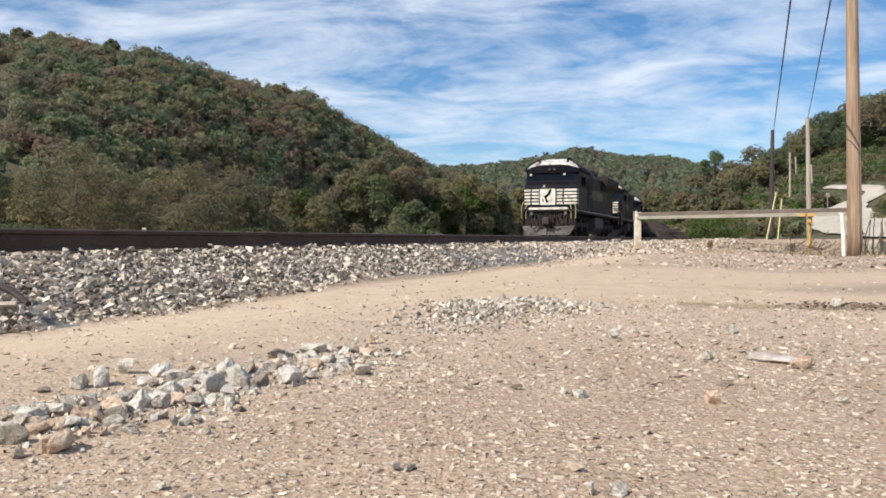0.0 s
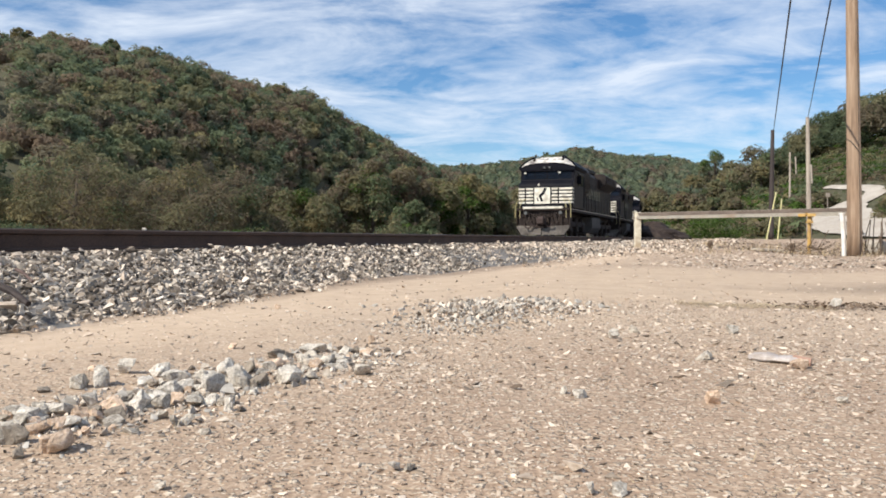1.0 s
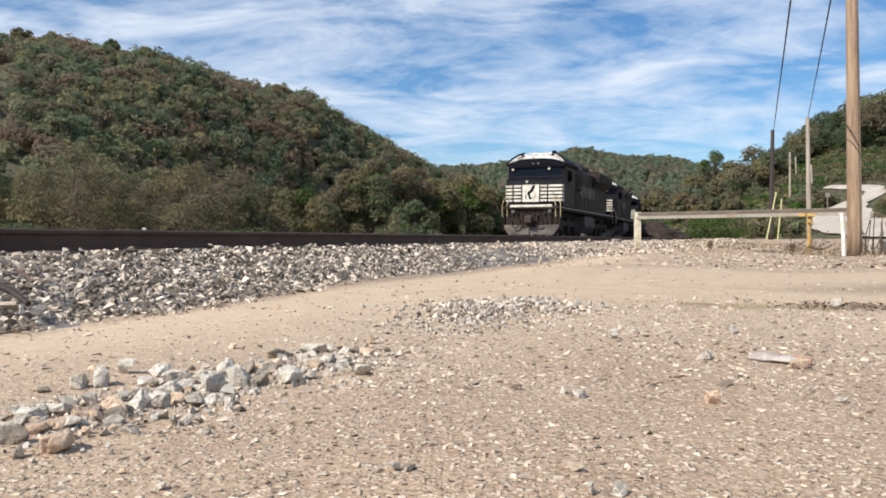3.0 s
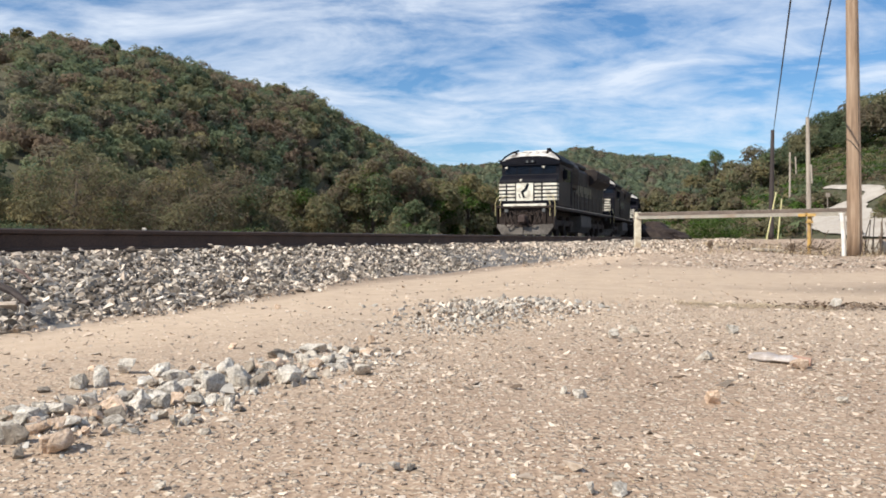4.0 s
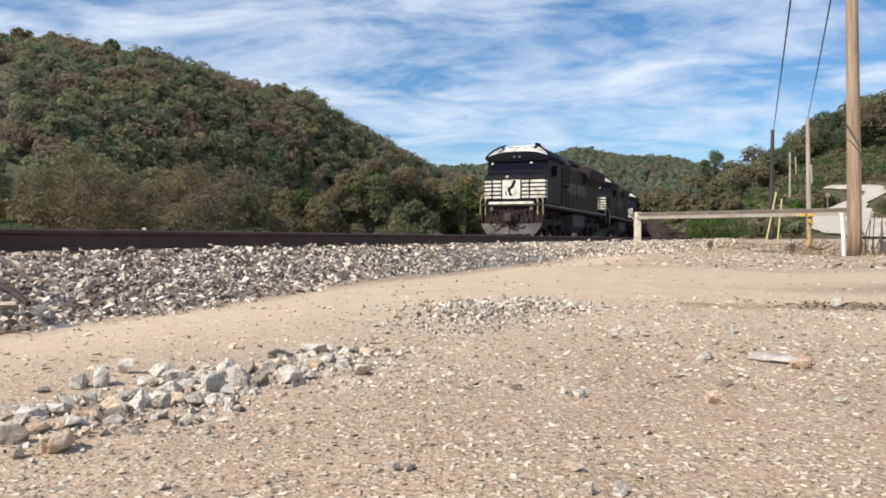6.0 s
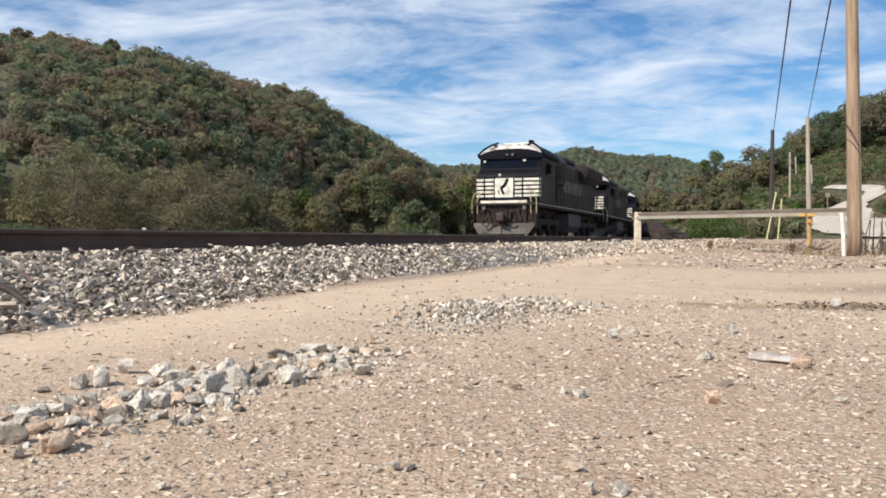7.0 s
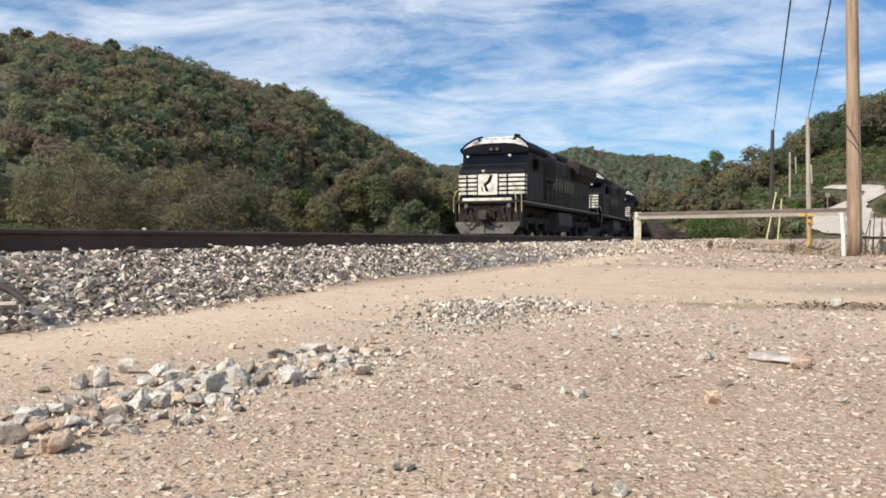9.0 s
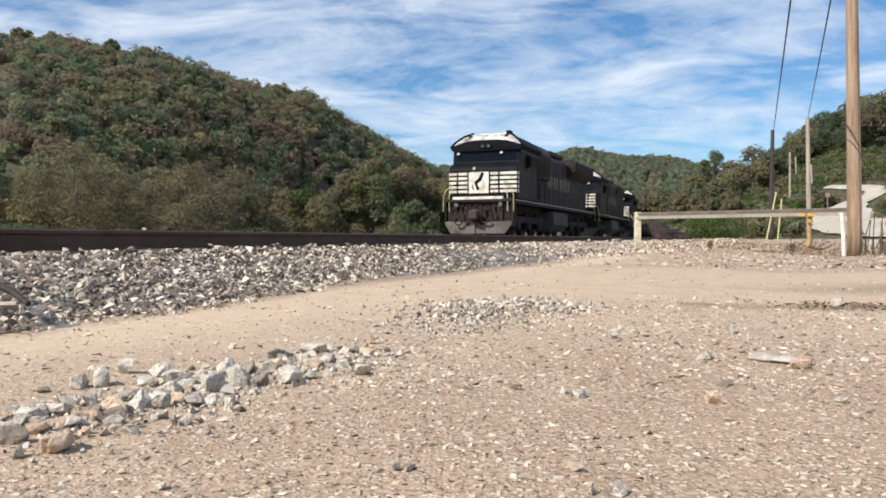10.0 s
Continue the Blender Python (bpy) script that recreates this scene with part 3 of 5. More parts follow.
def hill(name, label, foot, crest, back, material, rough, woods, seed, mix, protos, radius, region=None, even=False, leaves=None, vary=0.26):
    leaves = leaves or LEAF
    nu, nv = 12 * len(foot), 60
    U, V = np.meshgrid(np.linspace(0, len(foot) - 1, nu), np.linspace(0, 2, nv))
    p = loft_z(U, V, foot, crest, back, even)
    bumpy = rough * waves(p[..., 0], p[..., 1], 70, seed, 3) * np.sin(np.clip(V, 0, 2) * math.pi / 2)
    p[..., 2] += bumpy
    i = np.arange(nu * nv).reshape(nv, nu)
    f = np.stack([i[:-1, :-1], i[:-1, 1:], i[1:, 1:], i[1:, :-1]], -1).reshape(-1, 4)
    ob = mesh_from(name, p.reshape(-1, 3), f, [material], smooth=True)
    tagged(ob, label, "hill", kind="structure")
    if not woods:
        return
    r = np.random.RandomState(seed + 1)
    k = np.arange(woods)   # evenly spread, with a little chance
    u = ((0.5 + k * 0.7548776662) % 1.0) * (len(foot) - 1) + r.normal(0, 0.03, woods)
    v = ((0.5 + k * 0.5698402910) % 1.0) * 1.12 + r.normal(0, 0.012, woods)
    u, v = np.clip(u, 0, len(foot) - 1), np.clip(v, 0, 1.12)
    if region is not None:
        keep = region(u, v)
        u, v = u[keep], v[keep]
    q = loft_z(u, v, foot, crest, back)
    q[:, 2] += rough * waves(q[:, 0], q[:, 1], 70, seed, 3) * np.sin(np.clip(v, 0, 2) * math.pi / 2)
    sz = radius * np.clip(r.lognormal(0, vary, len(u)), 0.55, 1.55)
    q[:, 2] += sz * 0.75
    tone = waves(q[:, 0], q[:, 1], 60, seed + 4, 2)
    pr = np.asarray(mix, float)
    pick = np.array([r.choice(len(LEAF), p=pr / pr.sum()) for _ in range(len(u))])
    stand = np.clip(((waves(q[:, 0], q[:, 2] * 2 + q[:, 1], 38, seed + 6, 2) + 1) * 2.2).astype(int), 0, 3)
    pick = np.where(r.uniform(size=len(u)) < 0.38, np.array([0, 1, 2, 5])[stand], pick)
    pick = np.where((tone > 0.4) & (r.uniform(size=len(u)) < 0.35), 4, pick)
    ob = scatter(name + "_woods", protos, q, sz, r, leaves, pick, 0.08)
    tagged(ob, "dense autumn woods of dull green and rust crowns", "woods", kind="stuff")


FAR_CROWNS = [crown_proto(40 + k, 200, 0.148, 1.2, 0.52) for k in range(8)]
TINY_CROWNS = [crown_proto(60 + k, 60, 0.24, 1.1, 0.72) for k in range(6)]

hill("hill_west", "steep wooded hill across the valley in early autumn",
     [(-420, 20, -2), (-230, 90, -2), (-85, 165, -2), (-82, 190, -2), (-78, 215, -2), (-70, 245, -2), (-60, 280, -2), (-20, 370, -2), (20, 480, -2), (60, 640, -2)],
     [crest_row(-900, 40, 300, 12.5), crest_row(-300, 45, 320, 12.5), crest_row(0, 62, 330, 12.5), crest_row(150, 74, 355, 12.5), crest_row(310, 99, 385, 12.5), crest_row(440, 136, 415, 10.5), crest_row(560, 170, 450, 10.5), crest_row(680, 243, 510, 10.5), crest_row(765, 290, 570, 10.5), crest_row(880, 330, 700, 10)],
     [(-560, 600, -5), (-400, 620, -5), (-330, 640, -5), (-300, 660, -5), (-260, 680, -5), (-220, 690, -5), (-180, 700, -5), (-120, 760, -5), (-60, 800, -5), (0, 900, -5)],
     SLOPE, 2.5, 4000, 21, (4.0, 4.0, 3.2, 1.3, 2.2, 2.9), FAR_CROWNS, 3.7, region=lambda u, v: u > 0.9, leaves=LEAF_WEST_HAZED)
hill("hill_north", "long low wooded ridge far up the valley",
     [(-160, 700, -2), (-60, 640, -2), (40, 600, -2), (90, 600, -2), (140, 600, -2), (230, 600, -2), (330, 600, -2), (450, 560, -2)],
     [crest_row(560, 300, 1000, 16), crest_row(780, 291, 1000, 16), crest_row(920, 280, 960, 16), crest_row(1020, 258, 940, 16), crest_row(1080, 268, 940, 16), crest_row(1160, 272, 940, 16), crest_row(1270, 298, 920, 16), crest_row(1480, 330, 900, 16)],
     [(-200, 1500, -5), (-60, 1500, -5), (60, 1500, -5), (110, 1500, -5), (170, 1500, -5), (280, 1500, -5), (400, 1500, -5), (560, 1500, -5)],
     SLOPE, 2.0, 6500, 31, (4, 5, 2.5, 1.0, 0.4, 0.6), TINY_CROWNS, 5.2, region=lambda u, v: (u > 0.6) & (v > 0.25), leaves=LEAF_RIDGE_HAZED, vary=0.16)


# ---- the near slope with its road ----
SLOPE_FOOT = [(18, 135, 0.2), (28, 95, 0.2), (33, 72, 0.2), (38, 58, 0.2), (58, 50, 0.2), (110, 44, 0.2), (200, 20, 0.2)]
SLOPE_CREST = [crest_row(1255, 372, 240, 0), crest_row(1330, 318, 190, 2), crest_row(1400, 262, 165, 3), crest_row(1460, 232, 150, 3), crest_row(1570, 205, 145, 3), crest_row(1850, 170, 150, 3), crest_row(2400, 160, 170, 3)]
SLOPE_BACK = [(120, 420, -3), (150, 400, -3), (170, 360, -3), (190, 330, -3), (230, 300, -3), (280, 260, -3), (400, 220, -3)]


def build_near_slope():
    hill("hill_east", "grassy vine-covered slope below a wood", SLOPE_FOOT, SLOPE_CREST, SLOPE_BACK, GRASS_SLOPE, 0.8, 0, 51, (1,), None, 1, even=True)
    r = np.random.RandomState(52)
    # vines and brush over the slope, trees along its top
    n = 5200
    u, v = r.uniform(0, 5.2, n), r.uniform(0.02, 0.95, n)
    q = loft_z(u, v, SLOPE_FOOT, SLOPE_CREST, SLOPE_BACK, True)
    q[:, 2] += 0.8 * waves(q[:, 0], q[:, 1], 70, 51, 3) * np.sin(v * math.pi / 2)
    keep, verge = np.ones(n, bool), np.ones(n, bool)
    for w in road_samples():   # the road and the mown verge below it stay open
        keep &= np.hypot(q[:, 0] - w.x, q[:, 1] - w.y) > w.z + 1.1
        keep &= ~((np.abs(q[:, 0] - w.x / w.y * q[:, 1]) < w.z + 0.8) & (q[:, 1] < w.y) & (q[:, 1] > w.y - 7))
        verge &= np.hypot(q[:, 0] - w.x, q[:, 1] - w.y) > w.z + 0.5
    low = (~keep & verge)[keep | verge]
    q, u, v = q[keep | verge], u[keep | verge], v[keep | verge]
    sz = r.uniform(0.7, 1.5, len(q)) * np.where(low, 0.36, np.where(u < 2.2, 1.5, 1.0))
    q[:, 2] += 0.15 * sz
    pick = r.choice(7, len(q), p=[0.06, 0.2, 0.28, 0.08, 0.02, 0.12, 0.24])
    ob = scatter("slope_brush", BRUSH_CROWNS, q, sz, r, LEAF + [KUDZU], pick, 0.1)
    tagged(ob, "green vines and brush that cover the slope", "brush", kind="stuff")
    n = 170
    u, v = r.uniform(0.8, 5.3, n), r.uniform(0.72, 1.25, n)
    q = loft_z(u, v, SLOPE_FOOT, SLOPE_CREST, SLOPE_BACK, True)
    ratio = q[:, 0] / q[:, 1]
    sz = r.uniform(2.0, 4.6, n) * np.where(u < 2.0, 0.7, np.where(ratio > 0.53, 1.25, 0.9))
    q[:, 2] += sz * 0.9
    pick = np.where((ratio > 0.5) & (r.uniform(size=n) < 0.6), 0, r.choice(6, n, p=[0.34, 0.26, 0.20, 0.05, 0.02, 0.13]))
    ob = scatter("slope_woods", FAR_CROWNS_FINE, q, sz, r, LEAF, pick, 0.08)
    tagged(ob, "dark green trees along the top of the slope", "woods", kind="stuff")


# x, y and half width of the gravel road, from its mouth round the hairpin and up
ROAD_LINE = [(39.6, 62.0, 3.0), (38.9, 67.5, 3.0), (38.9, 72.3, 3.2), (39.6, 77.0, 3.1), (41.4, 81.5, 2.7), (44.0, 84.6, 2.1), (46.6, 85.5, 1.6), (48.3, 86.8, 1.3), (49.0, 89.0, 0.9), (49.2, 92.0, 0.75), (49.2, 95.4, 0.7), (49.3, 101.0, 0.6)]


def road_samples():
    """Points along the road's middle with its half width, smoothed through the rows."""
    rows, out = [Vector(q) for q in ROAD_LINE], []
    for i in range(len(rows) - 1):
        a, b, c, d = rows[max(0, i - 1)], rows[i], rows[i + 1], rows[min(len(rows) - 1, i + 2)]
        for k in range(8):
            t = k / 8
            out.append(0.5 * ((2 * b) + (c - a) * t + (2 * a - 5 * b + 4 * c - d) * t * t + (3 * b - a - 3 * c + d) * t ** 3))
    return out


FAR_CROWNS_FINE = [crown_proto(140 + k, 1000, 0.08, 1.15) for k in range(5)]
BRUSH_CROWNS = [crown_proto(160 + k, 80, 0.175, 0.5) for k in range(5)]
build_near_slope()


# ---- single trees beyond the tracks and by the slope ----
def tree(x, y, height, width, leaves, mix, seed, label, base=None, low=0.15, leaf=0.13, density=1.0):
    """A tapered trunk with limbs and a crown of many small leaves."""
    r = np.random.RandomState(seed)
    z0 = float(ground_z(x, y)) - 0.15 if base is None else base
    ob = empty("tree", pose(x, y, z0, 0, 0, r.uniform(0, 360)))
    bm = B()
    bend = r.normal(0, 0.03 * height, 2)
    rod(bm, (0, 0, 0), (bend[0] * 0.4, bend[1] * 0.4, height * 0.35), 0.028 * height, 0.019 * height, 9)
    rod(bm, (bend[0] * 0.4, bend[1] * 0.4, height * 0.345), (bend[0], bend[1], height * 0.8), 0.019 * height, 0.005 * height, 8)
    part("trunk", bm, BARK, ob, smooth=True)
    blobs = []
    for k in range(15):
        a = k * 2.4 + r.uniform(-0.4, 0.4)
        q = width * r.uniform(0.18, 0.36)
        top = height * r.uniform(low + 0.15, 0.82)
        end = (q * math.cos(a) + bend[0] * 0.5, q * math.sin(a) + bend[1] * 0.5, top)
        bm = B()
        rod(bm, (bend[0] * 0.5, bend[1] * 0.5, max(height * 0.14, top - height * 0.25)), end, 0.009 * height, 0.003 * height, 6)
        part("limb", bm, BARK, ob)
        blobs.append((*end, width * r.uniform(0.10, 0.20)))
        blobs.append((end[0] * 1.25, end[1] * 1.25, end[2] - height * r.uniform(0, 0.16), width * r.uniform(0.07, 0.14)))
    blobs.append((bend[0], bend[1], height * 0.84, width * 0.17))
    quads, clump = leaf_cloud(r, blobs, int(leaves * density), leaf, 0.5, 1.18)
    quads[..., 2] = np.maximum(quads[..., 2], height * low * 0.4)
    pr = np.asarray(mix, float)
    main = r.choice(7, len(blobs), p=pr / pr.sum())
    pick = np.where(r.uniform(size=len(quads)) < 0.7, main[clump], r.choice(7, len(quads), p=pr / pr.sum()))
    v = quads[:, :3].reshape(-1, 3)
    crown = mesh_from("crown", v, np.arange(len(v)).reshape(-1, 3), LEAF + [KUDZU], pick)
    crown.parent = ob
    return tagged(ob, label, "tree", "trees and bushes by the tracks")


def build_trees():
    at = lambda bear, z: ((bear - 784) / 1377 * z, z)
    tan, olive = (0.1, 0.7, 3, 1.8, 0.1, 2.8, 0), (0.5, 2, 3.2, 1.4, 0.1, 1.4, 0)
    green, gold = (1.2, 4, 2.4, 0.9, 0, 0.4, 1.2), (0.5, 1.3, 3, 3, 0.5, 1.0, 0)
    rows = [  # centre, distance, top, breadth, mix
        (130, 62, 248, 215, (0.2, 0.8, 3, 3.4, 0, 1.6, 0)), (55, 70, 285, 120, tan), (215, 74, 300, 130, olive), (345, 66, 290, 210, (0.3, 0.8, 3, 0.8, 0.2, 3.5, 0)), (440, 72, 320, 130, olive), (290, 80, 305, 120, tan),
        (540, 84, 330, 120, (0, 2, 3, 4, 0, 0.3, 1)), (480, 90, 322, 90, olive), (600, 95, 322, 110, olive), (660, 98, 268, 110, (0.4, 2.4, 2, 3, 1.2, 0.8, 0.8)), (715, 104, 283, 100, (0.5, 1, 2, 3, 2, 1.5, 0)), (770, 108, 310, 110, (0, 1.5, 2.6, 3.4, 0, 0.5, 1.6))]
    rows += [
        (825, 112, 303, 110, (0, 1.5, 2.4, 3.6, 0, 0.5, 1.6)), (880, 116, 330, 80, olive), (925, 125, 325, 80, gold), (985, 140, 335, 80, tan), (1160, 170, 330, 90, tan), (1105, 165, 345, 80, tan),
        (-40, 60, 270, 170, olive), (735, 90, 350, 90, (4, 3, 1, 0.2, 0.4, 1, 0)), (1230, 105, 318, 92, gold), (1195, 120, 350, 60, olive),
        (1330, 125, 264, 120, olive), (1300, 135, 288, 95, tan), (1365, 120, 272, 95, olive), (1346, 112, 300, 110, olive), (1285, 100, 350, 60, olive)]
    for k, (bear, z, top, wide, mix) in enumerate(rows):
        x, y = at(bear, z)
        h = (423 - top) / 1377 * z + 1.2
        w = wide / 1377 * z * 1.1
        tree(x, y, h, w, 10000, mix, 300 + k, "bushy bank tree with dull olive and tan foliage" if mix in (tan, olive) else "bushy bank tree with green and gold foliage", leaf=0.0024 * z, low=0.05)
    for bear, z, hh, ww, mix in ((440, 30, 2.1, 2.6, (0, 1, 1, 0, 0, 0, 5)), (30, 30, 2.4, 2.6, (5, 2, 0, 0, 0, 0, 0)), (700, 36, 1.9, 2.2, (0, 2, 2, 1, 0, 1, 1)), (1285, 46, 1.7, 3.6, (0, 1, 0.5, 0, 0, 0, 5)), (1262, 44, 1.3, 2.6, (0, 1, 0.5, 0, 0, 0, 5))):
        x, y = at(bear, z)
        tagged(tree(x, y, hh, ww, 2600, mix, 380 + bear, "low leafy green bush near the tracks", leaf=0.07, low=0.0), "", "bush").name = "bush"
    for bear, z, base, hh, ww in ((1578, 73, 1.6, 2.9, 4.2), (1462, 88, 4.2, 1.3, 3.0), (1590, 86, 5.0, 2.6, 4.5)):
        x, y = at(bear, z)
        tagged(tree(x, y, hh, ww, 2600, (0, 1, 3, 1.5, 0, 2, 0.6), 380 + bear, "dry olive bush beside the gravel road", base=base, leaf=0.13, low=0.0), "", "bush").name = "bush"
    for bear, z, foot, top, wide in ((200, 362, 80, 66, 34), (42, 338, 66, 46, 40), (98, 350, 70, 54, 44), (255, 372, 90, 80, 40)):
        x, y = at(bear, z)      # single crowns that stand above the hill's crest
        base = EYE_Z + (423 - foot) / 1377 * z - 13
        tree(x, y, 13 + (foot - top) / 1377 * z, wide / 1377 * z, 2600, green if bear > 190 else tan, 360 + bear, "tall thin-crowned tree on the crest of the hill", base=base, leaf=0.6, low=0.4)
    x, y = at(1267, 150)
    tree(x, y, (423 - 244) / 1377 * 150, 6.5, 9000, green, 350, "slender dark tree that stands above the brush", leaf=0.17, low=0.3)


build_trees()


# ---- poles, wires and the barrier ----
WOOD = mat("weathered_pole_wood", [(0.11, 0.068, 0.042), (0.23, 0.152, 0.098), (0.34, 0.25, 0.175)], 2.5, 0.85, 0.5, 22, stretch=(1, 1, 0.06), distance=0.01, grime=(0.33, 0.25, 0.18), grime_scale=0.9, grime_amount=0.45)
DARK_WOOD = mat("black_creosote_pole", [(0.014, 0.010, 0.009), (0.03, 0.02, 0.018), (0.055, 0.04, 0.035)], 3, 0.8, 0.4, 30, stretch=(1, 1, 0.1))
GREY_WOOD = mat("grey_pole_wood", [(0.17, 0.14, 0.11), (0.27, 0.23, 0.19), (0.36, 0.31, 0.26)], 3, 0.9, 0.4, 30, stretch=(1, 1, 0.1))
CREAM = mat("chalky_cream_paint", [(0.50, 0.44, 0.32), (0.66, 0.60, 0.47), (0.75, 0.70, 0.58)], 4, 0.8, 0.3, 40, grime=(0.30, 0.20, 0.11), grime_scale=3, grime_amount=0.7)
YELLOW = mat("faded_yellow_paint", [(0.40, 0.23, 0.06), (0.52, 0.33, 0.10), (0.58, 0.41, 0.17)], 4, 0.7, 0.2, 40, grime=(0.22, 0.11, 0.05), grime_scale=4, grime_amount=0.6)
GUARD = mat("pale_yellow_plastic", [(0.38, 0.34, 0.14), (0.50, 0.46, 0.22), (0.56, 0.53, 0.30)], 4, 0.6, 0.1, 40)
STEEL = mat("weathered_galvanised_steel", [(0.22, 0.20, 0.17), (0.36, 0.33, 0.28), (0.46, 0.43, 0.38)], 2, 0.6, 0.2, 30, metal=0.3, grime=(0.20, 0.12, 0.07), grime_scale=2, grime_amount=0.7)
RED_IRON_BEAM = mat("brown_weathered_steel", [(0.07, 0.052, 0.042), (0.13, 0.10, 0.082), (0.20, 0.16, 0.135)], 2, 0.8, 0.3, 30)
WIRE = mat("black_cable", [(0.015, 0.015, 0.017), (0.025, 0.025, 0.027)], 2, 0.6, 0, 20)
WHITE_PIPE = mat("white_painted_pipe", [(0.60, 0.58, 0.54), (0.74, 0.73, 0.70), (0.80, 0.79, 0.77)], 4, 0.6, 0.2, 40, grime=(0.35, 0.27, 0.18), grime_scale=3)


def gz(x, y):
    return float(ground_z(x, y))


def utility_pole(x, y, top, r, material, label, lean=(0, 0), arms=()):
    z0 = gz(x, y) - 0.05
    ob = empty("utility_pole", pose(x, y, z0))
    h = top - z0
    bm = B()
    n = 12
    prev = None
    for k in range(n + 1):
        t = k / n
        p = (lean[0] * t, lean[1] * t, h * t)
        if prev:
            rod(bm, prev, p, r * (1 - 0.35 * (t - 1 / n)), r * (1 - 0.35 * t), 16)
        prev = p
    bmesh.ops.remove_doubles(bm, verts=bm.verts[:], dist=0.001)
    part("shaft", bm, material, ob, smooth=True)
    for az in arms:
        part("crossarm", box(B(), lean[0] - 0.9, lean[0] + 0.9, lean[1] - 0.16, lean[1] - 0.06, h - az - 0.06, h - az + 0.06, 0.01), material, ob)
    return tagged(ob, label, "pole", "utility poles")


def cable(pts, r, label, sag=0.0):
    bm = B()
    out = []
    a, b = Vector(pts[0]), Vector(pts[1])
    for k in range(25):
        t = k / 24
        p = a.lerp(b, t)
        p.z -= sag * 4 * t * (1 - t)
        out.append(p)
    pipe(bm, out, r, 6)
    return tagged(link_mesh("overhead_cable", bm, WIRE), label, "cable")


def build_poles():
    p = utility_pole(9.53, 18.0, 9.6, 0.165, WOOD, "brown weathered wooden utility pole at the lot edge", lean=(-0.18, 0))
    bm = B()
    pipe(bm, [(-0.21, 0.0, 2.76), (-0.16, -0.13, 2.66), (-0.05, -0.172, 2.5), (0.06, -0.15, 2.36), (0.115, -0.06, 2.26)], 0.008, 6)
    part("wire_wrap", bm, WIRE, p, "thin black wire wound round the shaft")
    part("ground_wire", rod(B(), (0.04, -0.17, 0.02), (-0.05, -0.125, 5.5), 0.006, 0.006, 6), WIRE, p)
    x, y = (1364 - 784) / 1377 * 46, 46
    utility_pole(x, y, EYE_Z + 192 / 1377 * 46, 0.155, DARK_WOOD, "short black creosoted pole with guy wires", lean=(0.07, 0))
    x2, y2 = (1432 - 784) / 1377 * 62, 62
    g2 = utility_pole(x2, y2, EYE_Z + 215 / 1377 * 62, 0.2, GREY_WOOD, "grey weathered utility pole at the foot of the slope", lean=(-0.2, 0))
    for bear, top, z in ((1397, 270, 95), (1412, 278, 120), (1442, 292, 100), (1310, 303, 150)):
        xx, yy = (bear - 784) / 1377 * z, z
        lean = {1412: (-0.45, 0), 1442: (-0.55, 0)}.get(bear, (0, 0))
        utility_pole(xx, yy, EYE_Z + (423 - top) / 1377 * z, 0.15, GREY_WOOD, "distant grey pole among the vines", lean=lean)
    sx, sy = (1464 - 784) / 1377 * 76, 76
    sign = empty("road_sign", pose(sx, sy, 2.6))
    part("post", rod(B(), (0, 0, 0), (0, 0, 2.3), 0.04, 0.04, 8), GREY_WOOD, sign)
    part("plate", box(B(), -0.22, 0.22, -0.06, -0.045, 1.9, 2.3, 0.01), GREY_WOOD, sign, "plain pale grey plate")
    tagged(sign, "small plain pale grey sign beside the gravel road", "sign")
    # guy wire guards at the black pole
    for x0, x1, top in ((1356, 1381, 340), (1376, 1391, 352)):
        g = empty("guy_guard", pose((x0 - 784) / 1377 * 44, 44, gz((x0 - 784) / 1377 * 44, 44) - 0.02))
        dx, h = (x1 - x0) / 1377 * 44, (423 - top) / 1377 * 44 + 0.1
        part("sleeve", rod(B(), (0, 0, 0), (dx, 0.6, h), 0.038, 0.038, 8), GUARD, g)
        part("guy_wire", rod(B(), (dx, 0.6, h), (dx * 1.25, 0.75, h * 1.25), 0.012, 0.012, 6), WIRE, g)
        tagged(g, "pale yellow guard on a slanted guy wire", "guy guard")
    cable([((1367 - 784) / 1377 * 46, 46, EYE_Z + 186 / 1377 * 46), ((1404 - 784) / 1377 * 14, 14, EYE_Z + 480 / 1377 * 14)], 0.02, "black overhead cable to the short pole", 0.05)
    cable([((1428 - 784) / 1377 * 62, 62, EYE_Z + 213 / 1377 * 62), ((1478 - 784) / 1377 * 20, 20, EYE_Z + 480 / 1377 * 20)], 0.024, "black overhead cable to the grey pole", 0.1)


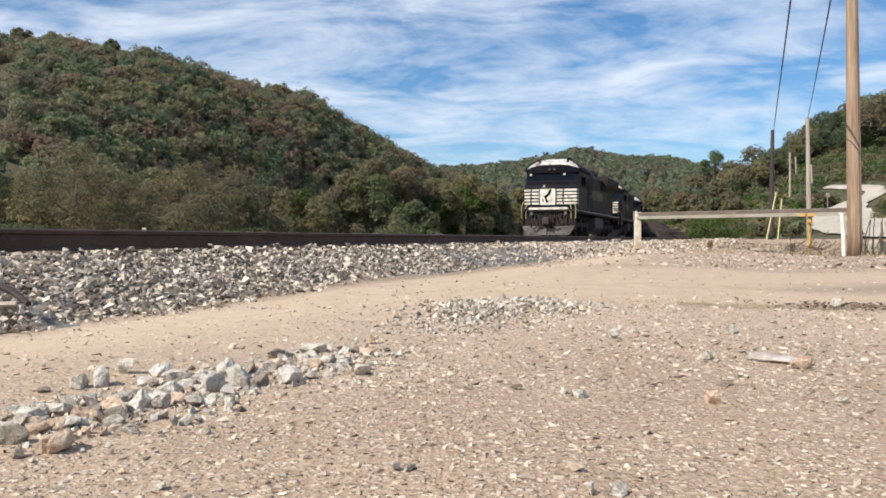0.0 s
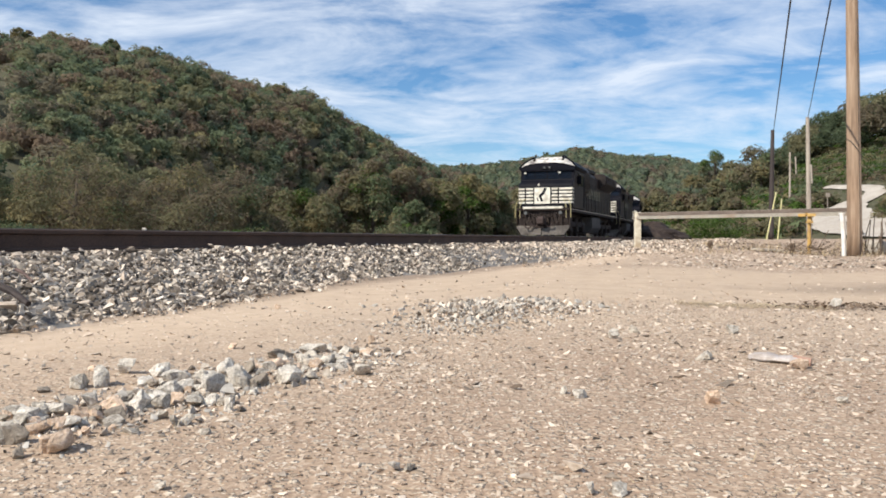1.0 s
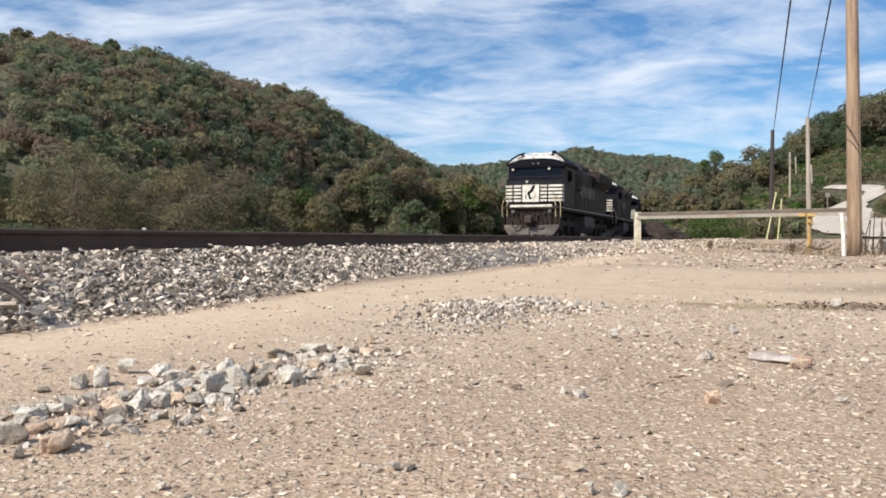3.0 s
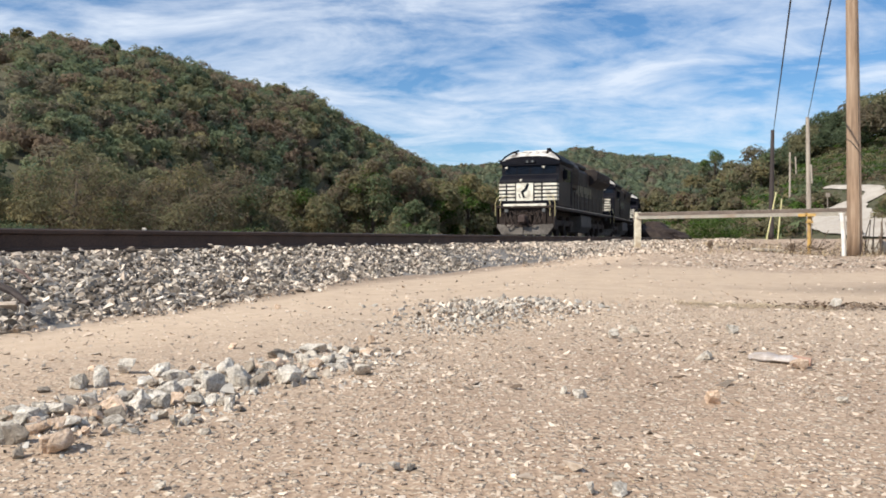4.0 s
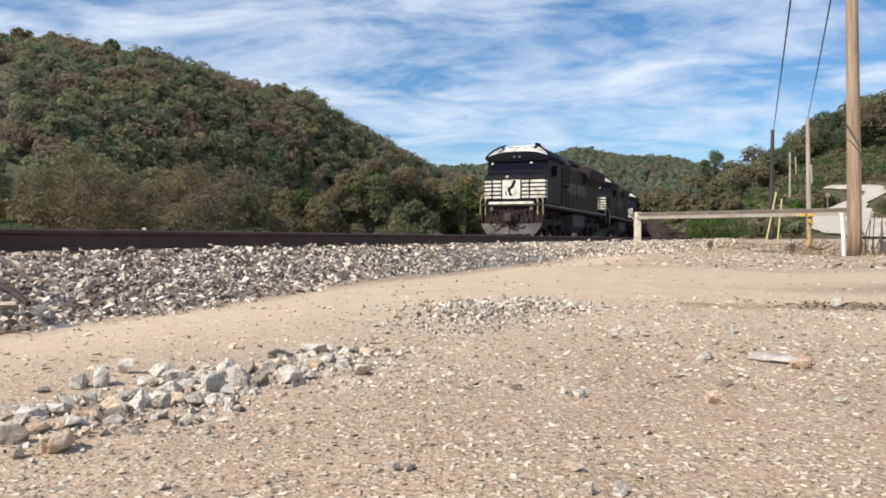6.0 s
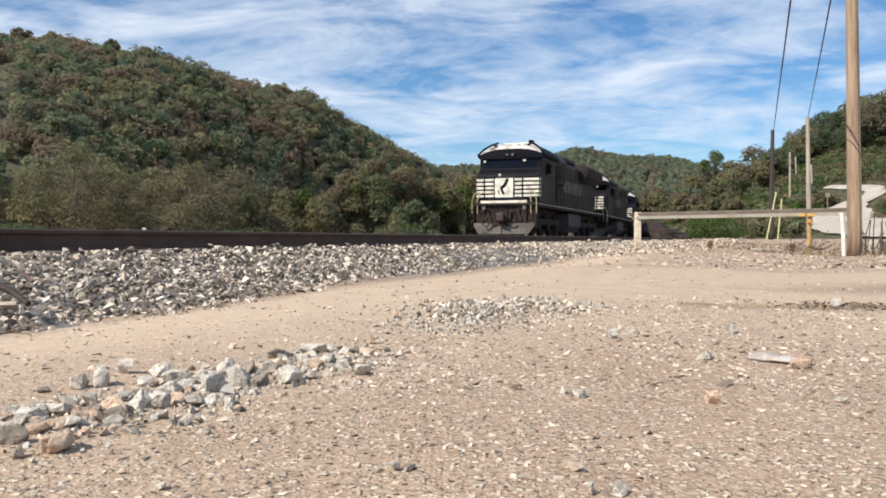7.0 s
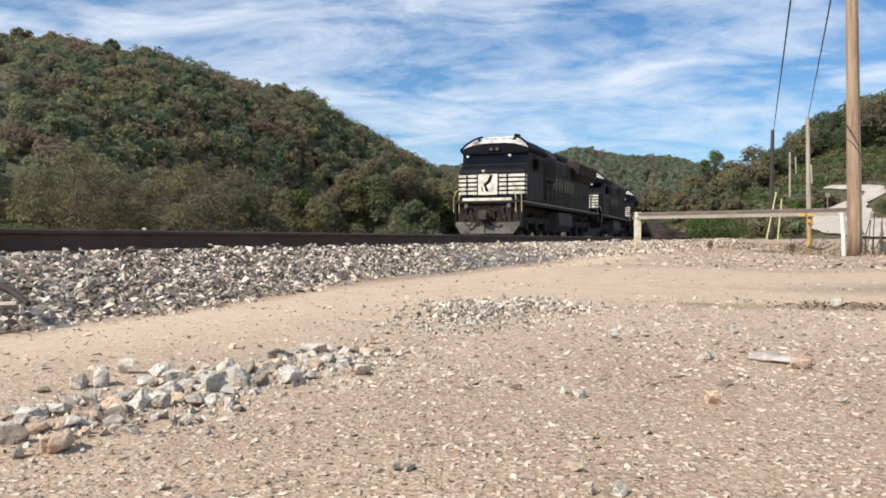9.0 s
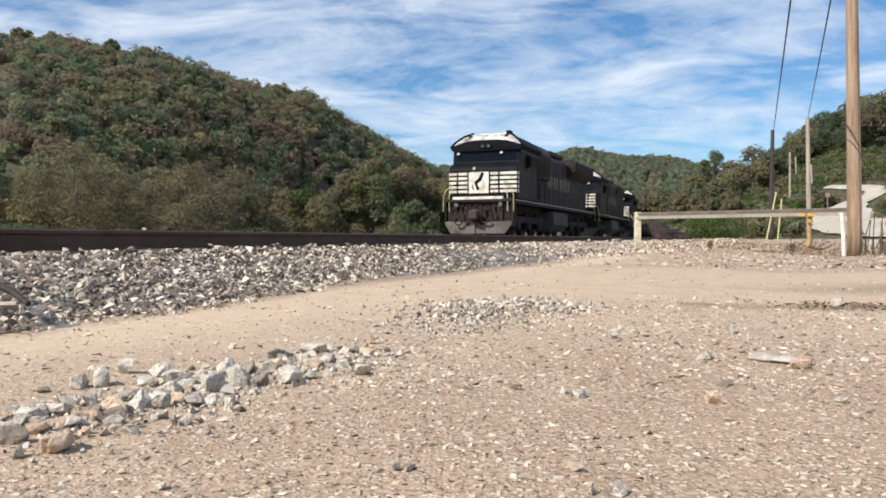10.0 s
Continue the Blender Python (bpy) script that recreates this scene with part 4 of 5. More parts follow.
def build_barrier():
    """A steel beam on a cream post, a yellow post and a white pipe."""
    ob = empty("barrier", pose(0, 0, 0))
    ax, ay, bx, by = 5.52, 22.0, 9.62, 18.45
    za, zb = EYE_Z + 0.735, EYE_Z + 0.735
    d = Vector((bx - ax, by - ay, zb - za))
    ln = d.length
    m = Matrix.Translation((ax, ay, za)) @ Matrix.Rotation(math.atan2(d.y, d.x), 4, "Z")
    bm = B()  # channel with two flanges, open towards the lot
    prof = [(-0.10, 0.0), (-0.10, -0.022), (-0.02, -0.04), (-0.02, -0.105), (-0.10, -0.125), (-0.10, -0.185), (-0.115, -0.185), (-0.115, -0.115), (-0.035, -0.10), (-0.035, -0.05), (0.03, -0.02), (0.03, 0.0)]
    prism(bm, prof, 0, -0.1, ln)
    bm.transform(m)
    part("beam", bm, STEEL, ob, "long weathered steel guard beam")
    bm = box(B(), 0.06, ln - 0.02, -0.128, -0.118, -0.092, -0.006, 0.003)
    bm.transform(m)
    part("rusty_strap", bm, RED_IRON_BEAM, ob, "dark rusty strap along the beam")
    bm = box(B(), 0.06, ln - 0.02, -0.132, -0.117, -0.185, -0.100, 0.003)
    bm.transform(m)
    part("pale_strap", bm, STEEL, ob, "pale painted strap along the beam")
    g = gz(ax, ay) - 0.12
    bm = box(B(), -0.085, 0.085, -0.085, 0.085, 0, za - g + 0.015, 0.015)
    bm.transform(Matrix.Translation((ax - 0.02, ay, g)))
    part("post", bm, CREAM, ob, "square cream-painted post with chipped corners")
    yx, yy = 8.95, 19.02
    g = gz(yx, yy) - 0.1
    bm = rod(B(), (0, 0, 0), (0, 0, za - g - 0.1), 0.042, 0.042, 10)
    box(bm, -0.14, 0.14, -0.1, -0.06, za - g - 0.16, za - g - 0.10, 0.006)
    rod(bm, (0, -0.02, za - g - 0.3), (0, -0.02, za - g - 0.19), 0.06, 0.05, 10)
    box(bm, -0.06, 0.06, -0.09, 0.05, za - g - 0.36, za - g - 0.30, 0.01)
    bm.transform(Matrix.Translation((yx, yy, g)))
    part("latch_post", bm, YELLOW, ob, "faded yellow steel latch post")
    bm = prism(B(), [(-0.134, -0.12), (-0.134, -0.19), (-0.138, -0.19), (-0.138, -0.12)], 0, ln - 1.10, ln - 0.70)
    bm.transform(m)
    part("yellow_band", bm, YELLOW, ob, "faded yellow paint band on the beam")
    tagged(ob, "steel barrier beam on cream and yellow posts across the lot", "barrier")
    # white pipe stub by the pole
    wx, wy = 9.36, 18.15
    bm = B()
    pipe(bm, [(0, 0, -0.1), (-0.02, 0, 0.5), (-0.06, 0, 0.98)], 0.05, 12)
    rod(bm, (-0.06, 0, 0.97), (-0.063, 0, 1.01), 0.062, 0.062, 12)
    ob = link_mesh("bollard_pipe", bm, WHITE_PIPE, None, smooth=False)
    ob.matrix_basis = pose(wx, wy, gz(wx, wy))
    tagged(ob, "white-painted pipe bollard beside the utility pole", "bollard")


build_poles()
build_barrier()


# ---- the engines ----
BLACK = mat("dusty_black_paint", [(0.0045, 0.005, 0.009), (0.0075, 0.008, 0.0125), (0.012, 0.012, 0.016)], 1.2, 0.55, 0.15, 25, grime=(0.015, 0.013, 0.014), grime_scale=1.1, grime_amount=0.4, gloss=0.06)
BROWNED = mat("road_dusted_black_paint", [(0.012, 0.010, 0.011), (0.022, 0.018, 0.018), (0.038, 0.031, 0.029)], 1.2, 0.55, 0.15, 25, grime=(0.065, 0.050, 0.042), grime_scale=0.9, grime_amount=0.5, gloss=0.16)
UNDER = mat("grimy_underframe", [(0.016, 0.011, 0.010), (0.032, 0.023, 0.020), (0.060, 0.045, 0.038)], 2, 0.75, 0.4, 30, gloss=0.2)
STRIPE = mat("cream_white_paint", [(0.62, 0.58, 0.48), (0.74, 0.70, 0.60), (0.80, 0.77, 0.69)], 3, 0.5, 0.1, 30, grime=(0.22, 0.17, 0.12), grime_scale=4.0, grime_amount=0.6)
ROOF_WHITE = mat("sooty_white_roof", [(0.42, 0.39, 0.35), (0.62, 0.59, 0.55), (0.74, 0.71, 0.67)], 3, 0.6, 0.1, 20, grime=(0.07, 0.055, 0.05), grime_scale=2.2, grime_amount=0.9)
PLOW = mat("dusty_grey_plow", [(0.06, 0.05, 0.043), (0.13, 0.112, 0.097), (0.24, 0.215, 0.19)], 3, 0.75, 0.3, 18, grime=(0.03, 0.022, 0.018), grime_scale=1.6, grime_amount=0.85)
RAIL_YELLOW = mat("yellow_grab_rail_paint", [(0.36, 0.29, 0.13), (0.47, 0.40, 0.20), (0.55, 0.48, 0.28)], 4, 0.5, 0.1, 30)
TANK = mat("dusty_fuel_tank", [(0.04, 0.034, 0.031), (0.068, 0.058, 0.053), (0.096, 0.085, 0.075)], 1.5, 0.8, 0.2, 20)
LETTER = mat("dull_gold_lettering", [(0.08, 0.075, 0.045), (0.12, 0.112, 0.07), (0.16, 0.15, 0.10)], 3, 0.6, 0, 20)
LAMP = mat("headlight_lens", [(0.06, 0.06, 0.06), (0.10, 0.10, 0.10), (0.16, 0.16, 0.155)], 3, 0.15, 0, 20)


def glass_mat():
    m = bpy.data.materials.new("tinted_window_glass")
    m.use_nodes = True
    p = m.node_tree.nodes["Principled BSDF"]
    p.inputs["Base Color"].default_value = (0.012, 0.017, 0.028, 1)
    p.inputs["Roughness"].default_value, p.inputs["Specular IOR Level"].default_value = 0.1, 0.2
    return m


GLASS = glass_mat()
HOSE = mat("faded_hose_rubber", [(0.02, 0.013, 0.012), (0.04, 0.024, 0.021), (0.065, 0.042, 0.036)], 5, 0.8, 0.2, 30)
SILL = mat("dirty_sill_paint", [(0.34, 0.28, 0.23), (0.48, 0.42, 0.36), (0.58, 0.53, 0.47)], 2, 0.6, 0.1, 20)


def cab_parts(ob, lift, half):
    """The wide nose, windshield and arched roof; lift raises the nose of the taller-nosed units, half is the reach of the stripes."""
    nose = [(-0.95, 1.62), (-0.95, 2.86 + lift), (-1.03, 3.02 + lift), (-1.46, 3.24 + lift * 0.6), (-1.52, 3.80), (-4.7, 3.80), (-4.7, 1.62)]
    bm = prism(B(), nose, 0, -1.55, 1.55, 0.06)
    for f in bm.faces:      # road dust lies on the sides
        f.normal_update()
        f.material_index = 1 if abs(f.normal.x) > 0.9 else 0
    cab = part("cab", bm, [BLACK, BROWNED], ob, "black wide-nosed engine cab")
    # five nose stripes, broken by the emblem panel and by two door seams
    rows = [1.90 + lift + 0.19 * k for k in range(5)]
    for z in rows:
        for x0, x1 in ((-half, -0.78), (-0.70, -0.36), (0.68, 1.10), (1.18, half)):
            part("stripe", box(B(), x0, x1, -0.953, -0.944, z, z + 0.112), STRIPE, cab)
    for sx in (-1, 1):
        for z in rows if half > 1.5 else ():
            part("stripe", box(B(), sx * 1.5525, sx * 1.556, -1.26, -1.03, z, z + 0.112), STRIPE, cab)
    part("emblem_panel", box(B(), -0.28, 0.62, -0.953, -0.945, 1.88 + lift, 2.79 + lift), STRIPE, cab, "cream emblem panel on the nose")
    mark = [(0.25, 2.00), (0.11, 2.03), (0.23, 2.28), (0.05, 2.42), (-0.09, 2.74), (0.05, 2.78), (0.17, 2.52), (0.37, 2.38)]
    part("emblem", prism(B(), [(x, z + lift) for x, z in mark], 1, -0.944, -0.939), BLACK, cab, "dark plain emblem shape")
    part("emblem_bar", prism(B(), [(0.42, 2.02 + lift), (0.36, 2.02 + lift), (0.44, 2.24 + lift), (0.50, 2.22 + lift)], 1, -0.944, -0.939), BLACK, cab)
    part("nose_door", box(B(), -0.34, 0.66, -0.957, -0.954, 1.66, 1.84, 0.002), BLACK, cab)
    part("nose_lamp", rod(B(), (0.38, -1.02, 2.96 + lift), (0.38, -0.93, 2.94 + lift), 0.065, 0.06, 14), STRIPE, cab, "small round nose lamp")
    # windshield on its slope
    a, b = Vector((0, -1.46, 3.24 + lift * 0.6)), Vector((0, -1.52, 3.80))
    up = (b - a).normalized()
    out = Vector((0, -up.z, up.y)) * -1
    for x0, x1 in ((-1.36, -0.74), (-0.68, -0.05), (0.05, 0.68), (0.74, 1.36)):
        bm = B()
        c = [a + up * 0.06 + out * 0.012, a + up * 0.48 + out * 0.012]
        vs = [bm.verts.new((x, p.y, p.z)) for p, x in ((c[0], x0), (c[0], x1), (c[1], x1), (c[1], x0))]
        f = bm.faces.new(vs)
        bmesh.ops.solidify(bm, geom=[f], thickness=0.01)
        part("windshield_pane", bm, GLASS, cab, "dark glass windshield pane")
    # pale boxes added for the small white mirrors at the windshield
    for x in (1.26, -0.72):
        part("mirror_box", box(B(), x - 0.06, x + 0.06, -1.44, -1.36, 3.60, 3.69, 0.01), STRIPE, cab, "small pale mirror box by the windshield")
    for sx in (-1, 1):
        for y0, y1 in ((-3.25, -2.45), (-4.2, -3.35)):
            part("side_window", box(B(), sx * 1.55, sx * 1.562, y0, y1, 2.95, 3.62, 0.003), GLASS, cab)
        part("side_door", box(B(), sx * 1.55, sx * 1.565, -4.62, -4.28, 1.75, 3.6, 0.004), BLACK, cab)
        bm = B()
        pipe(bm, [(sx * 1.55, -2.3, 2.95), (sx * 1.63, -2.3, 3.0), (sx * 1.63, -2.3, 3.6), (sx * 1.55, -2.3, 3.65)], 0.02, 6)
        box(bm, sx * 1.51, sx * 1.76, -2.34, -2.28, 3.05, 3.50, 0.01)
        part("mirror", bm, BLACK, cab)
    # brow with an arched top edge
    arch = [(-1.50, 3.74), (1.50, 3.74), (1.66, 3.90), (1.50, 4.0), (1.0, 4.16), (0.5, 4.22), (-0.5, 4.22), (-1.0, 4.16), (-1.50, 4.0), (-1.66, 3.90)]
    brow = part("brow", prism(B(), arch, 1, -4.8, -1.40, 0.02), BLACK, ob, "black visor over the windshield")
    part("headlight", box(B(), -0.30, 0.30, -1.42, -1.35, 3.86, 4.02, 0.02), BLACK, brow)
    for x in (-0.14, 0.14):
        part("headlight_lens", rod(B(), (x, -1.37, 3.94), (x, -1.335, 3.94), 0.065, 0.06, 14), LAMP, brow)
    for x in (-0.9, 0.9):
        part("number_board", box(B(), x - 0.3, x + 0.3, -1.415, -1.385, 3.82, 3.98, 0.005), BLACK, brow)
    # white roof: sections from the brow back, low at the front edge and domed behind it
    sections = [(-1.41, [(1.58, 3.94), (1.25, 4.10), (0.8, 4.20), (0.4, 4.24)]),
                (-1.60, [(1.58, 3.95), (1.34, 4.19), (1.02, 4.33), (0.55, 4.39)]),
                (-1.85, [(1.58, 3.94), (1.38, 4.24), (1.05, 4.42), (0.62, 4.49)]),
                (-2.10, [(1.58, 3.94), (1.38, 4.25), (1.08, 4.45), (0.74, 4.54)]),
                (-4.78, [(1.58, 3.94), (1.38, 4.25), (1.08, 4.45), (0.74, 4.54)])]
    bm = B()
    rings = [[bm.verts.new((x, y, z)) for x, z in half] + [bm.verts.new((-x, y, z)) for x, z in half[::-1]] for y, half in sections]
    for p, q in zip(rings, rings[1:]):
        for i in range(7):
            f = bm.faces.new((p[i], p[i + 1], q[i + 1], q[i]))
            f.material_index = 1 if i in (0, 1, 5, 6) and q[0].co.y < -1.9 else 0
        bm.faces.new((p[7], p[0], q[0], q[7]))
    bm.faces.new(rings[0][::-1])
    bm.faces.new(rings[-1])
    bmesh.ops.recalc_face_normals(bm, faces=bm.faces[:])
    roof = part("cab_roof", bm, [ROOF_WHITE, BLACK], ob, "sooty white-painted cab roof")
    for sx in (-1, 1):
        pts = [(sx * 1.62, -1.42, 3.95), (sx * 1.42, -1.60, 4.22), (sx * 1.10, -1.84, 4.46), (sx * 0.78, -2.06, 4.60)]
        part("roof_edge", pipe(B(), pts, 0.045, 6), BLACK, roof)
        part("roof_gutter", pipe(B(), [(sx * 1.61, -1.42, 3.94), (sx * 1.61, -4.78, 3.96)], 0.05, 6), BLACK, roof)
    part("roof_unit", box(B(), -0.70, 0.55, -3.4, -2.2, 4.52, 4.60, 0.03), ROOF_WHITE, roof, "low white equipment cover")
    # small dark boxes added in place of sooty patches on the white
    for x, w, y in ((0.78, 0.12, -1.66), (0.38, 0.30, -1.80), (0.05, 0.16, -1.78), (-0.34, 0.22, -1.80), (-0.85, 0.12, -1.68)):
        part("roof_patch_block", box(B(), x - w / 2, x + w / 2, y - 0.12, y + 0.10, 4.34, 4.455, 0.015), UNDER, roof, "dark block for a sooty roof patch")
    part("horn", box(B(), -0.94, -0.74, -2.4, -2.0, 4.52, 4.68, 0.03), BLACK, roof)


def front_parts(ob):
    # plow with chamfered lower corners and a gap for the coupler
    for sx in (-1, 1):
        pts = [(sx * 0.02, 0.50), (sx * 0.32, 0.50), (sx * 0.42, 0.62), (sx * 1.46, 0.66), (sx * 1.48, 0.52), (sx * 1.20, 0.13), (sx * 0.02, 0.13)]
        bm = prism(B(), pts, 1, -0.06, 0.0, 0.012)
        for v in bm.verts:
            v.co.y -= 0.22 * abs(v.co.x) + 0.10 * max(0.0, v.co.z - 0.3)
        part("plow_blade", bm, PLOW, ob, "dusty grey snow plow blade")
    part("pilot_plate", box(B(), -1.40, 1.40, -0.58, -0.50, 0.50, 1.50, 0.02), UNDER, ob)
    bm = box(B(), -0.13, 0.13, -0.8, 0.12, 0.80, 1.02, 0.03)
    box(bm, -0.18, 0.20, 0.08, 0.34, 0.72, 1.10, 0.06)
    rod(bm, (0.0, 0.02, 0.91), (0.0, 0.16, 0.91), 0.26, 0.24, 16)
    coupler = part("coupler", bm, HOSE, ob, "heavy rusty knuckle coupler")
    part("coupler_pocket", box(B(), -0.34, 0.34, -0.52, -0.40, 0.70, 1.18, 0.04), UNDER, coupler)
    for x0, x1, zt in ((-0.95, -0.7, 1.35), (-0.75, -0.45, 1.40), (-0.35, -0.1, 1.42), (0.15, 0.4, 1.42), (0.5, 0.8, 1.4), (0.75, 1.0, 1.35)):
        bm = B()
        pts = []
        for k in range(9):
            t = k / 8
            pts.append((x0 + (x1 - x0) * t, -0.46 + 0.24 * math.sin(t * math.pi), zt - 0.55 * math.sin(t * math.pi) - 0.06 * t))
        pipe(bm, pts, 0.024, 6)
        part("air_hose", bm, UNDER, ob, "black drooping air hose")
    bm = B()
    pipe(bm, [(-1.2, -0.44, 1.15), (-0.7, -0.34, 1.34), (-0.4, -0.30, 1.12), (0, -0.28, 1.36), (0.4, -0.30, 1.12), (0.7, -0.34, 1.34), (1.2, -0.44, 1.15)], 0.022, 6)
    part("cut_lever", bm, UNDER, ob)
    for x, rad, z in ((0.74, 0.20, 0.74), (0.36, 0.16, 0.78), (-0.42, 0.17, 0.78)):
        bm = B()
        pipe(bm, [(x + rad * math.cos(a), 0.05 + 0.04 * math.sin(a), z + rad * 1.15 * math.sin(a)) for a in [math.pi * 0.95 + k * math.pi * 1.1 / 14 for k in range(15)]], 0.036, 6)
        part("hose_loop", bm, HOSE, ob, "reddish brown looped brake hose")
    # anticlimber, deck and the white edge plank
    deck = part("front_platform", box(B(), -1.50, 1.50, -0.98, -0.32, 1.48, 1.62, 0.02), UNDER, ob)
    part("edge_plank", box(B(), -1.12, 1.12, -0.33, -0.29, 1.58, 1.70, 0.01), STRIPE, deck, "cream-white platform edge")
    for sx in (-1, 1):
        bm = B()
        box(bm, sx * 1.46, sx * 1.50, -0.95, -0.40, 0.42, 1.55, 0.008)
        box(bm, sx * 1.02, sx * 1.06, -0.95, -0.40, 0.42, 1.55, 0.008)
        step = part("step_well", bm, UNDER, ob)
        for z in (0.45, 0.78, 1.12):
            part("tread", box(B(), sx * 1.06, sx * 1.46, -0.90, -0.48, z, z + 0.035, 0.006), UNDER, step)
        for x in (1.56, 1.30):
            bm = B()
            pipe(bm, [(sx * x, -0.36, 1.08), (sx * x, -0.34, 1.72), (sx * (x - 0.10), -0.40, 2.02), (sx * (x - 0.20), -0.62, 2.12), (sx * (x - 0.22), -0.9, 2.12)], 0.02, 8)
            part("grab_rail", bm, RAIL_YELLOW, ob, "yellow bent grab rail")
        part("ditch_light", rod(B(), (sx * 0.98, -0.40, 1.36), (sx * 0.98, -0.34, 1.36), 0.10, 0.095, 14), LAMP, ob, "round ditch light")


def hood_parts(ob, flared, cut):
    hood = [(-0.98, 1.62), (-0.98, 4.06), (-0.72, 4.34), (0.72, 4.34), (0.98, 4.06), (0.98, 1.62)]
    h = part("hood", prism(B(), hood, 1, -20.9 + cut, -4.7, 0.03), BROWNED, ob, "long black engine hood with access doors")
    for sx in (-1, 1):
        y = -8.3
        for k in range(9 if cut == 0 else 6):
            part("hood_door", box(B(), sx * 0.98, sx * 0.998, y - 0.70, y - 0.02, 1.75, 3.55, 0.004), BROWNED, h)
            y -= 0.74
        for k in range(3):
            part("battery_door", box(B(), sx * 0.98, sx * 1.30, -5.75 - k * 0.86, -4.95 - k * 0.86, 1.63, 2.55, 0.02), BROWNED, h)
        part("blower_housing", prism(B(), [(sx * 0.97, 2.7), (sx * 1.26, 2.85), (sx * 1.34, 4.05), (sx * 1.02, 4.46), (sx * 0.70, 4.46)], 1, -8.0, -4.9, 0.02), BROWNED, h)
        for k in range(10):
            part("grille_slat", box(B(), sx * 1.30, sx * 1.345, -7.7, -5.2, 3.05 + k * 0.09, 3.09 + k * 0.09), UNDER, h)
        wide = 1.54 if flared else 1.12
        part("radiator", prism(B(), [(sx * 0.97, 3.35), (sx * (wide - 0.04), 3.75), (sx * wide, 4.30), (sx * (wide - 0.24), 4.46), (sx * 0.6, 4.46)], 1, -20.6 + cut, -15.2 + cut, 0.03), BROWNED, h, "flared radiator section")
        for k in range(6):
            part("radiator_grille", box(B(), sx * (wide - 0.01), sx * (wide + 0.01), -20.4 + cut + k * 0.87, -19.65 + cut + k * 0.87, 3.82, 4.25, 0.004), UNDER, h)
        for k, w in enumerate((0.5, 0.42, 0.5, 0.3, 0.5, 0.46, 0.42, 0.5)):
            part("lettering_bar", box(B(), sx * 0.999, sx * 1.003, -8.6 - k * 0.68 - w, -8.6 - k * 0.68, 2.55, 3.2), LETTER, h)
    part("dynamic_brake", box(B(), -0.85, 0.85, -14.8 + cut, -10.8 + cut * 0.5, 4.36, 4.60, 0.05), BROWNED, h)
    part("exhaust_stack", box(B(), -0.35, 0.35, -9.9, -9.2, 4.36, 4.62, 0.03), UNDER, h)
    part("rear_platform", box(B(), -1.50, 1.50, -21.9 + cut, -20.9 + cut, 1.48, 1.62, 0.02), UNDER, ob)
    for sx in (-1, 1):
        part("walkway", box(B(), min(sx * 0.6, sx * 1.50), max(sx * 0.6, sx * 1.50), -20.95 + cut, -0.95, 1.42, 1.60, 0.01), UNDER, ob)
        part("sill_stripe", box(B(), sx * 1.501, sx * 1.507, -21.0 + cut, -0.9, 1.555, 1.59), SILL, ob, "thin cream stripe along the sill")
        bm = B()
        for y in [-4.9 - 1.35 * k for k in range(13 if cut == 0 else 11)]:
            rod(bm, (sx * 1.47, y, 1.6), (sx * 1.47, y, 2.62), 0.016, 0.016, 6)
        rod(bm, (sx * 1.47, -4.85, 2.62), (sx * 1.47, -21.2 + cut, 2.62), 0.018, 0.018, 6)
        rod(bm, (sx * 1.47, -4.85, 2.15), (sx * 1.47, -21.2 + cut, 2.15), 0.012, 0.012, 6)
        part("handrail", bm, TANK, ob, "thin grey handrail along the walkway")


def running_gear(ob, cut):
    part("center_sill", box(B(), -0.75, 0.75, -21.6 + cut, -0.6, 1.02, 1.45, 0.03), UNDER, ob)
    tank = [(-1.40, 1.30), (-1.42, 0.62), (-1.15, 0.28), (1.15, 0.28), (1.42, 0.62), (1.40, 1.30)]
    t = part("fuel_tank", prism(B(), tank, 1, -13.6 + cut, -8.2, 0.04), TANK, ob, "grey dusty fuel tank")
    for sx in (-1, 1):
        part("air_reservoir", rod(B(), (sx * 1.2, -8.3, 1.22), (sx * 1.2, -13.5 + cut, 1.22), 0.16, 0.16, 14), UNDER, t)
    wheels = []
    for c in (-4.35, -17.6 + cut):
        bm = B()
        for sx in (-1, 1):
            box(bm, sx * 1.08 - 0.09, sx * 1.08 + 0.09, c - 2.6, c + 2.6, 0.62, 0.92, 0.03)
            for dy in (-1.85, 0, 1.85):
                box(bm, sx * 1.08 - 0.13, sx * 1.08 + 0.13, c + dy - 0.24, c + dy + 0.24, 0.34, 0.80, 0.03)
                rod(bm, (sx * 1.10, c + dy + 0.45, 0.85), (sx * 1.10, c + dy + 0.45, 1.15), 0.11, 0.11, 10)
        box(bm, -1.0, 1.0, c - 0.35, c + 0.35, 0.7, 1.05, 0.03)
        part("truck_frame", bm, UNDER, ob, "grimy six-wheel truck frame")
        for dy in (-1.85, 0, 1.85):
            bm = B()
            rod(bm, (-1.0, 0, 0), (1.0, 0, 0), 0.09, 0.09, 12)
            for sx in (-1, 1):
                rod(bm, (sx * 0.70, 0, 0), (sx * 0.83, 0, 0), 0.52, 0.52, 28)
                rod(bm, (sx * 0.66, 0, 0), (sx * 0.70, 0, 0), 0.55, 0.55, 28)
                for k in range(5):
                    a = k * 2 * math.pi / 5
                    rod(bm, (sx * 0.82, 0.3 * math.cos(a), 0.3 * math.sin(a)), (sx * 0.84, 0.3 * math.cos(a), 0.3 * math.sin(a)), 0.05, 0.05, 8)
            w = part("wheelset", bm, UNDER, ob, "pair of steel wheels on an axle")
